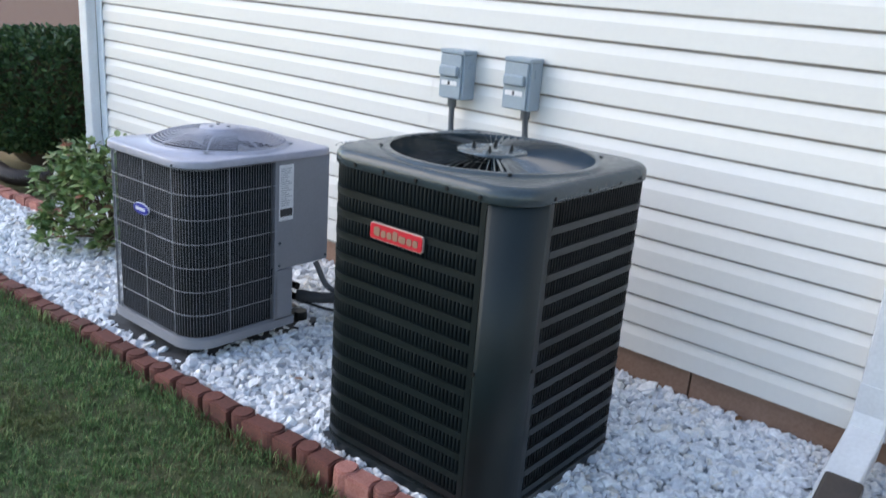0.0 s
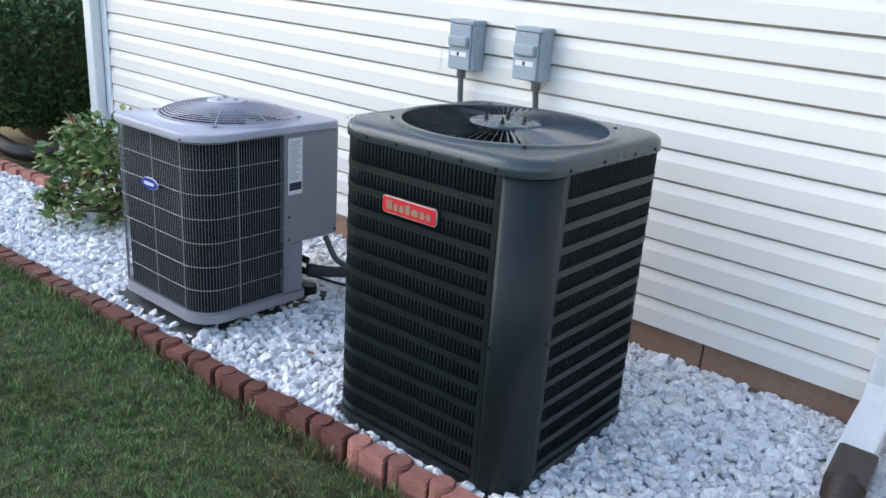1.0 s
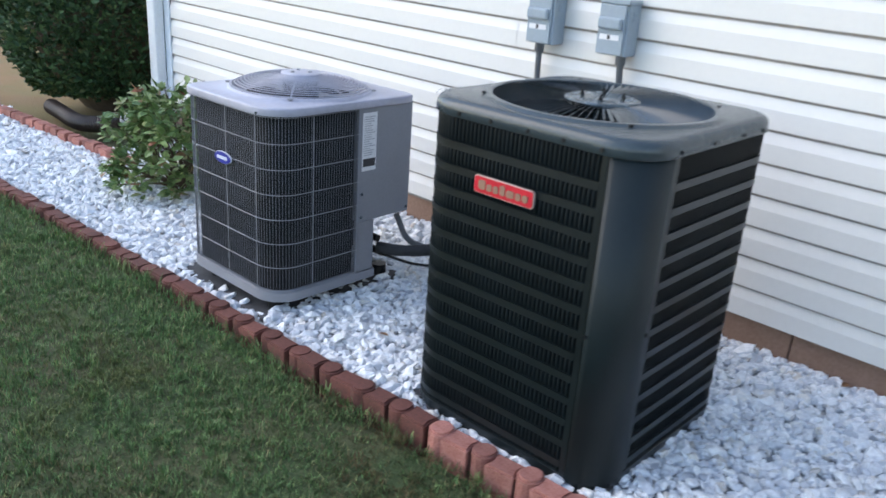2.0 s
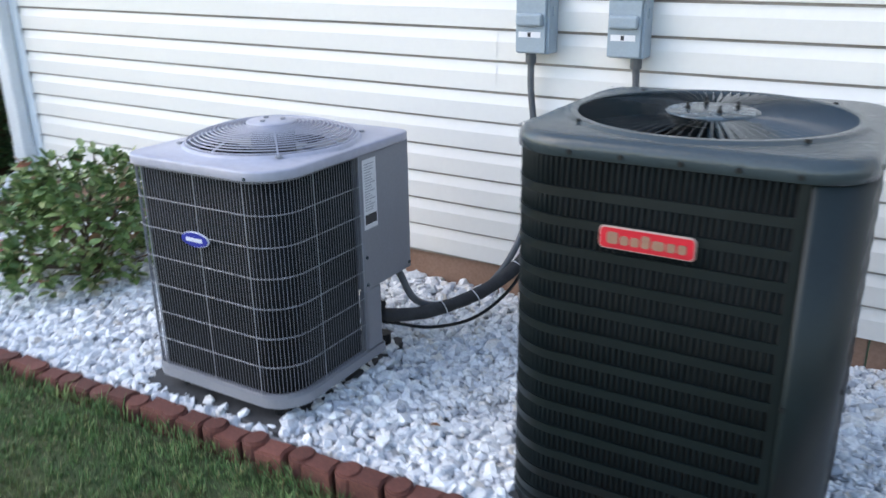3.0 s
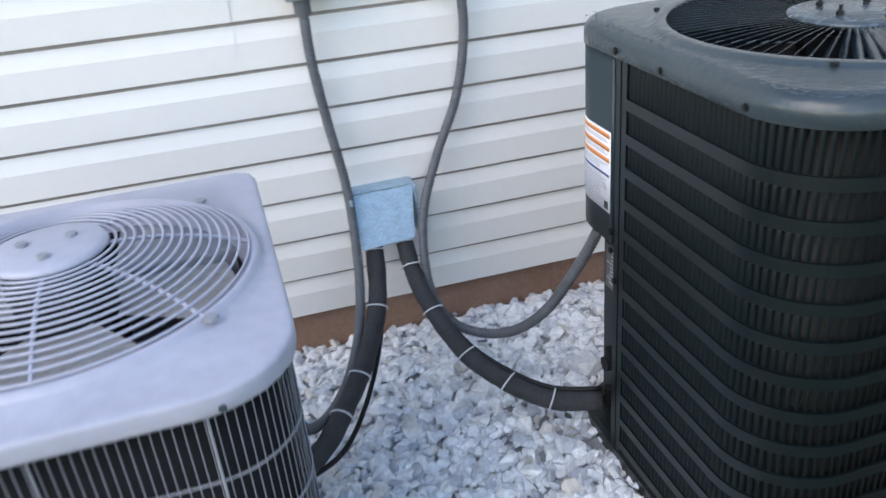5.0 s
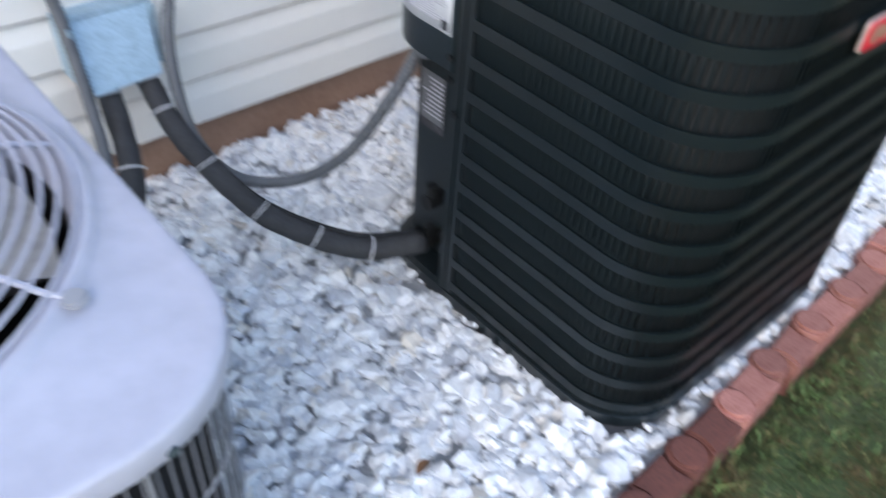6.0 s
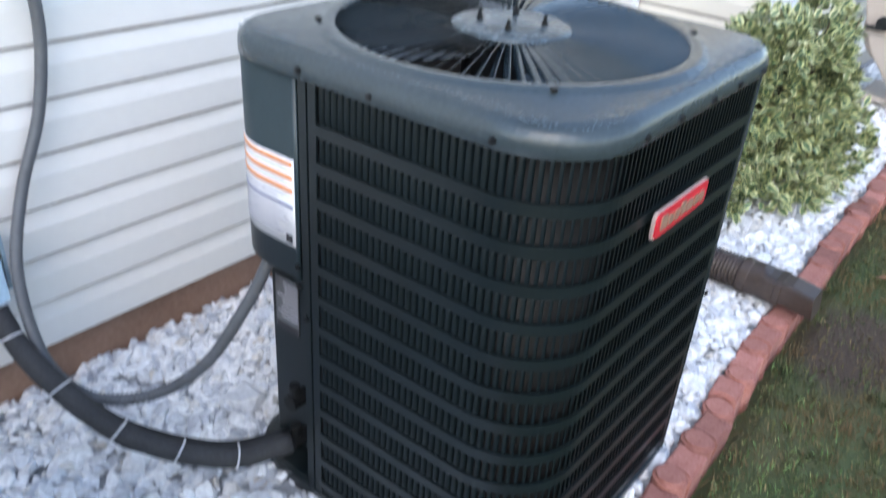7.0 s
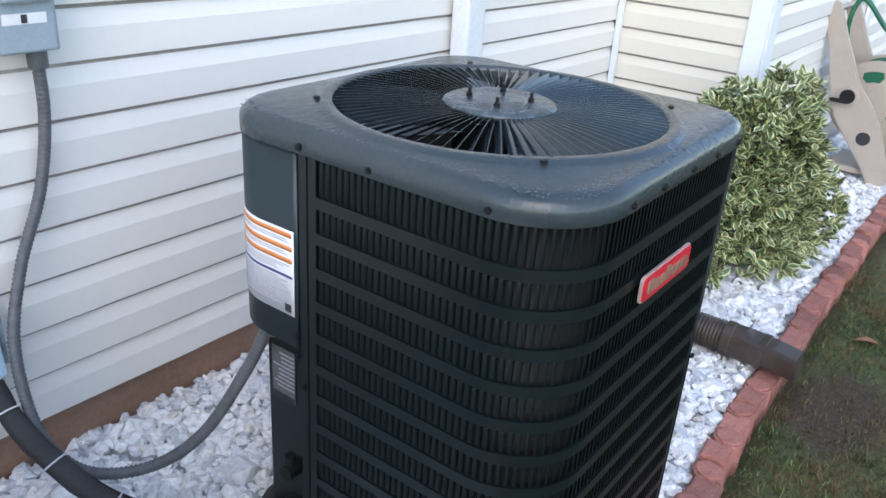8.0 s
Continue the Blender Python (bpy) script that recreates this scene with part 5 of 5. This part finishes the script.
def gravel():
    rng = np.random.default_rng(11)
    variants = stone_variants(36, 2)
    pos, sizes = [], []
    for x0, x1, dens, layer in ((-6.0, -3.2, 1700, 0), (-3.2, 2.6, 2200, 0), (-3.2, 2.6, 1900, 1), (2.6, 5.0, 1700, 0), (-6, -3.2, 1200, 1), (2.6, 5, 1200, 1)):
        n = int((x1 - x0) * 1.35 * dens)
        x = rng.uniform(x0, x1, n)
        y = rng.uniform(-0.62, 0.885, n)
        edge = np.interp(x, [-6, -3, -1.9, -0.85, -0.2, 0.9, 1.6, 3.4, 6], [-0.66, -0.52, -0.475, -0.435, -0.405, -0.35, -0.33, -0.318, -0.30])
        ok = y > edge + 0.008
        ok &= ~((np.abs(x) < 0.345) & (np.abs(y) < 0.345))
        ok &= ~((x > -1.68) & (x < -1.13) & (y > -0.39) & (y < 0.26))
        ok &= ~((x > 2.36) & (y > 0.15))
        ok &= ~((x < -3.65) & (y > 0.14))
        x, y = x[ok], y[ok]
        s = np.exp(rng.normal(math.log(0.037), 0.30, len(x)))
        z = -0.010 + rng.normal(0, 0.003, len(x)) + (0.0095 if layer else 0.0)
        pos.append(np.stack([x, y, z], -1))
        sizes.append(s)
    pos, s = np.concatenate(pos), np.concatenate(sizes)
    n = len(pos)
    rot = rotations(rng.uniform(0, 2 * math.pi, n), rng.normal(0, 0.38, n), rng.normal(0, 0.45, n))
    V, F, M = scatter(variants, rng.integers(0, len(variants), n), pos, rot, s[:, None] * rng.uniform(0.8, 1.2, (n, 3)))
    ob = part("gravel", mesh_np("gravel", V, F, MARBLE), None)
    tagged(ob, "loose white and grey marble gravel chips", "gravel", kind="stuff")


gravel()


# ---------- grass ----------
def grass():
    rng = np.random.default_rng(21)
    xs_, ys_, hs_, ds_ = [], [], [], []
    for x0, x1, y0, y1, dens, h in ((-3.4, 2.6, -1.95, -0.36, 9900, 0.017), (-3.4, 2.6, -1.95, -0.36, 24000, 0.019), (-9, -3.4, -4.5, -0.4, 1600, 0.045), (-3.4, 5, -3.6, -1.6, 1500, 0.045), (2.6, 7, -1.95, -0.36, 3500, 0.04)):
        n = int((x1 - x0) * (y1 - y0) * dens)
        x, y = rng.uniform(x0, x1, n), rng.uniform(y0, y1, n)
        # near the beds the blades stand in small tufts and lean out of them
        tuft = np.ones(n)
        fan = rng.uniform(0, 2 * math.pi, n)
        if dens > 10000:
            own = rng.integers(0, n // 9, n)
            dx, dy = rng.normal(0, 0.010, n), rng.normal(0, 0.010, n)
            x, y = x[own] + dx, y[own] + dy
            fan = np.arctan2(dy, dx) + rng.normal(0, 0.5, n)
            tuft = rng.uniform(0.7, 1.35, n)[own]
        edge = np.interp(x, [-6, -3, -1.9, -0.85, -0.2, 0.9, 1.6, 3.4, 6], [-0.66, -0.52, -0.475, -0.435, -0.405, -0.35, -0.33, -0.318, -0.30]) - 0.088
        bald = np.hypot((x - 1.12) / 0.27, (y + 0.58) / 0.14) + 0.14 * np.sin(x * 23 + 2 * np.sin(y * 31))
        strip_edge = np.clip((edge - y) / 0.07, 0, 1) + np.where(x < 0.0, 0.75, 0.25) + 0.45 * np.sin(x * 9 + 2 * np.sin(x * 4.3))
        ok = (y < edge) & (rng.random(n) < np.clip((bald - 0.62) * 1.2, 0.22, np.where(x > 0.2, 0.82, 1))) & (rng.random(n) < np.clip(strip_edge + 0.1, 0.15, 1))
        keep = np.sin(x * 7 + 3 * np.sin(y * 5)) * np.cos(y * 8 + 2 * np.sin(x * 4))
        ok &= rng.random(n) < 0.80 + 0.25 * keep
        tall = h * (1 + 0.75 * np.exp(-((edge - y) / 0.05) ** 2) * (x < 0.3))
        if dens > 9000:
            # the dense turf thins out towards the open lawn
            ok &= rng.random(n) < np.clip(np.minimum(np.minimum((x - x0) / 0.7, (x1 - x) / 0.7), (y - y0) / 0.5), 0, 1)
        xs_.append(x[ok]); ys_.append(y[ok]); hs_.append((tall * tuft)[ok]); ds_.append(fan[ok])
    x, y, h, fan = np.concatenate(xs_), np.concatenate(ys_), np.concatenate(hs_), np.concatenate(ds_)
    n = len(x)
    h = h * rng.uniform(0.5, 1.3, n) * (1 + 0.55 * np.sin(x * 31 + 4 * np.sin(y * 17)) * np.cos(y * 27 + 4 * np.sin(x * 13)))
    w = rng.uniform(0.0009, 0.0018, n) * np.where(h > 0.05, 1.4, 1.0)
    lean = rng.uniform(0.15, 0.95, n) * h
    b = fan
    a = b - math.pi / 2 + rng.normal(0, 0.6, n)
    cx, sx = np.cos(a) * w, np.sin(a) * w
    lx, ly = np.cos(b) * lean, np.sin(b) * lean
    near = np.exp(-((y + 0.6) / 0.9) ** 2)
    z0 = -0.031 + near * (np.interp(x, GX, GZ) + 0.03)
    V = np.stack([np.stack([x - cx, y - sx, z0], -1), np.stack([x + cx, y + sx, z0], -1),
                  np.stack([x - cx * 0.8 + lx * 0.35, y - sx * 0.8 + ly * 0.35, z0 + h * 0.6], -1), np.stack([x + cx * 0.8 + lx * 0.35, y + sx * 0.8 + ly * 0.35, z0 + h * 0.6], -1),
                  np.stack([x + lx, y + ly, z0 + h], -1)], 1).reshape(-1, 3)
    # beside the drain pipe and out on the open lawn the grass is thin and dry
    dry = x + 0.35 * np.sin(y * 6 + 2 * np.sin(x * 3)) + rng.normal(0, 0.35, n) + 0.7 * np.clip(-0.9 - y, 0, 1) > -0.15
    V, F = V.reshape(n, 5, 3), np.array([[0, 1, 3], [0, 3, 2], [2, 3, 4]])
    V[dry, :, 2] -= (V[dry, :, 2] - z0[dry, None]) * 0.25
    for name, which, m, label in (("grass", ~dry, GRASS, "short green lawn with a few dry blades"), ("dry_grass", dry, DRY_GRASS, "thin dry olive and brown lawn grass")):
        k = which.sum()
        ob = part(name, mesh_np(name, V[which].reshape(-1, 3), (F[None] + np.arange(k)[:, None, None] * 5).reshape(-1, 3), m), None)
        tagged(ob, label, "grass", kind="stuff")


grass()


# ---------- brick edging ----------
def edging():
    rng = random.Random(31)
    oval = prism([(0.0385 * math.cos(2 * math.pi * k / 16), 0.041 * math.sin(2 * math.pi * k / 16)) for k in range(16)], 0.15, 'z', bevel=0.007)
    oval = to_mesh("brick", oval, BRICK)
    ends = [(min(0.0475, 0.0795 - 0.0385 * math.sqrt(1 - (v / 0.041) ** 2)), v) for v in (-0.036, -0.027, -0.014, 0.0, 0.014, 0.027, 0.036)]
    block = prism(ends + [(-a, -b) for a, b in ends], 0.15, 'z', bevel=0.006)
    block = to_mesh("brick", block, BRICK)
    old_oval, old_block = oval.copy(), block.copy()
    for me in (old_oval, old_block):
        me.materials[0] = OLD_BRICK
    row = thing("brick_edging", (0, 0, 0), "row of red concrete edging bricks between lawn and gravel", "brick edging", kind="structure")
    x, k = -6.0, 0
    while x < 5.2:
        pitch = 0.0805
        y = edge_y(x) - 0.042
        slope = math.degrees(math.atan2(edge_y(x + 0.1) - edge_y(x - 0.1), 0.2))
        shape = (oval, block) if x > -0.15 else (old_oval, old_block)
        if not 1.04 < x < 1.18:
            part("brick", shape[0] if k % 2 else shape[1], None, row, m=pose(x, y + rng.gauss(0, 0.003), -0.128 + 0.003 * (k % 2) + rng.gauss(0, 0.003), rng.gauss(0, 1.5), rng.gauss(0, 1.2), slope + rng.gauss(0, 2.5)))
        else:
            part("brick", shape[0] if k % 2 else shape[1], None, row, m=pose(x, y, -0.135, 0, 0, slope))
        x += pitch
        k += 1
    far = thing("brick_edging", (0, 0, 0), "row of red concrete edging bricks round the hedge bed", "brick edging", kind="structure")
    x = -5.6
    while x < -3.2:
        part("brick", oval if k % 2 else block, None, far, m=pose(x, 0.10 + (x + 4.2) * 0.06 + rng.gauss(0, 0.003), -0.10 + rng.gauss(0, 0.003), rng.gauss(0, 2), rng.gauss(0, 2), rng.gauss(4, 3)))
        x += 0.0805
        k += 1


edging()
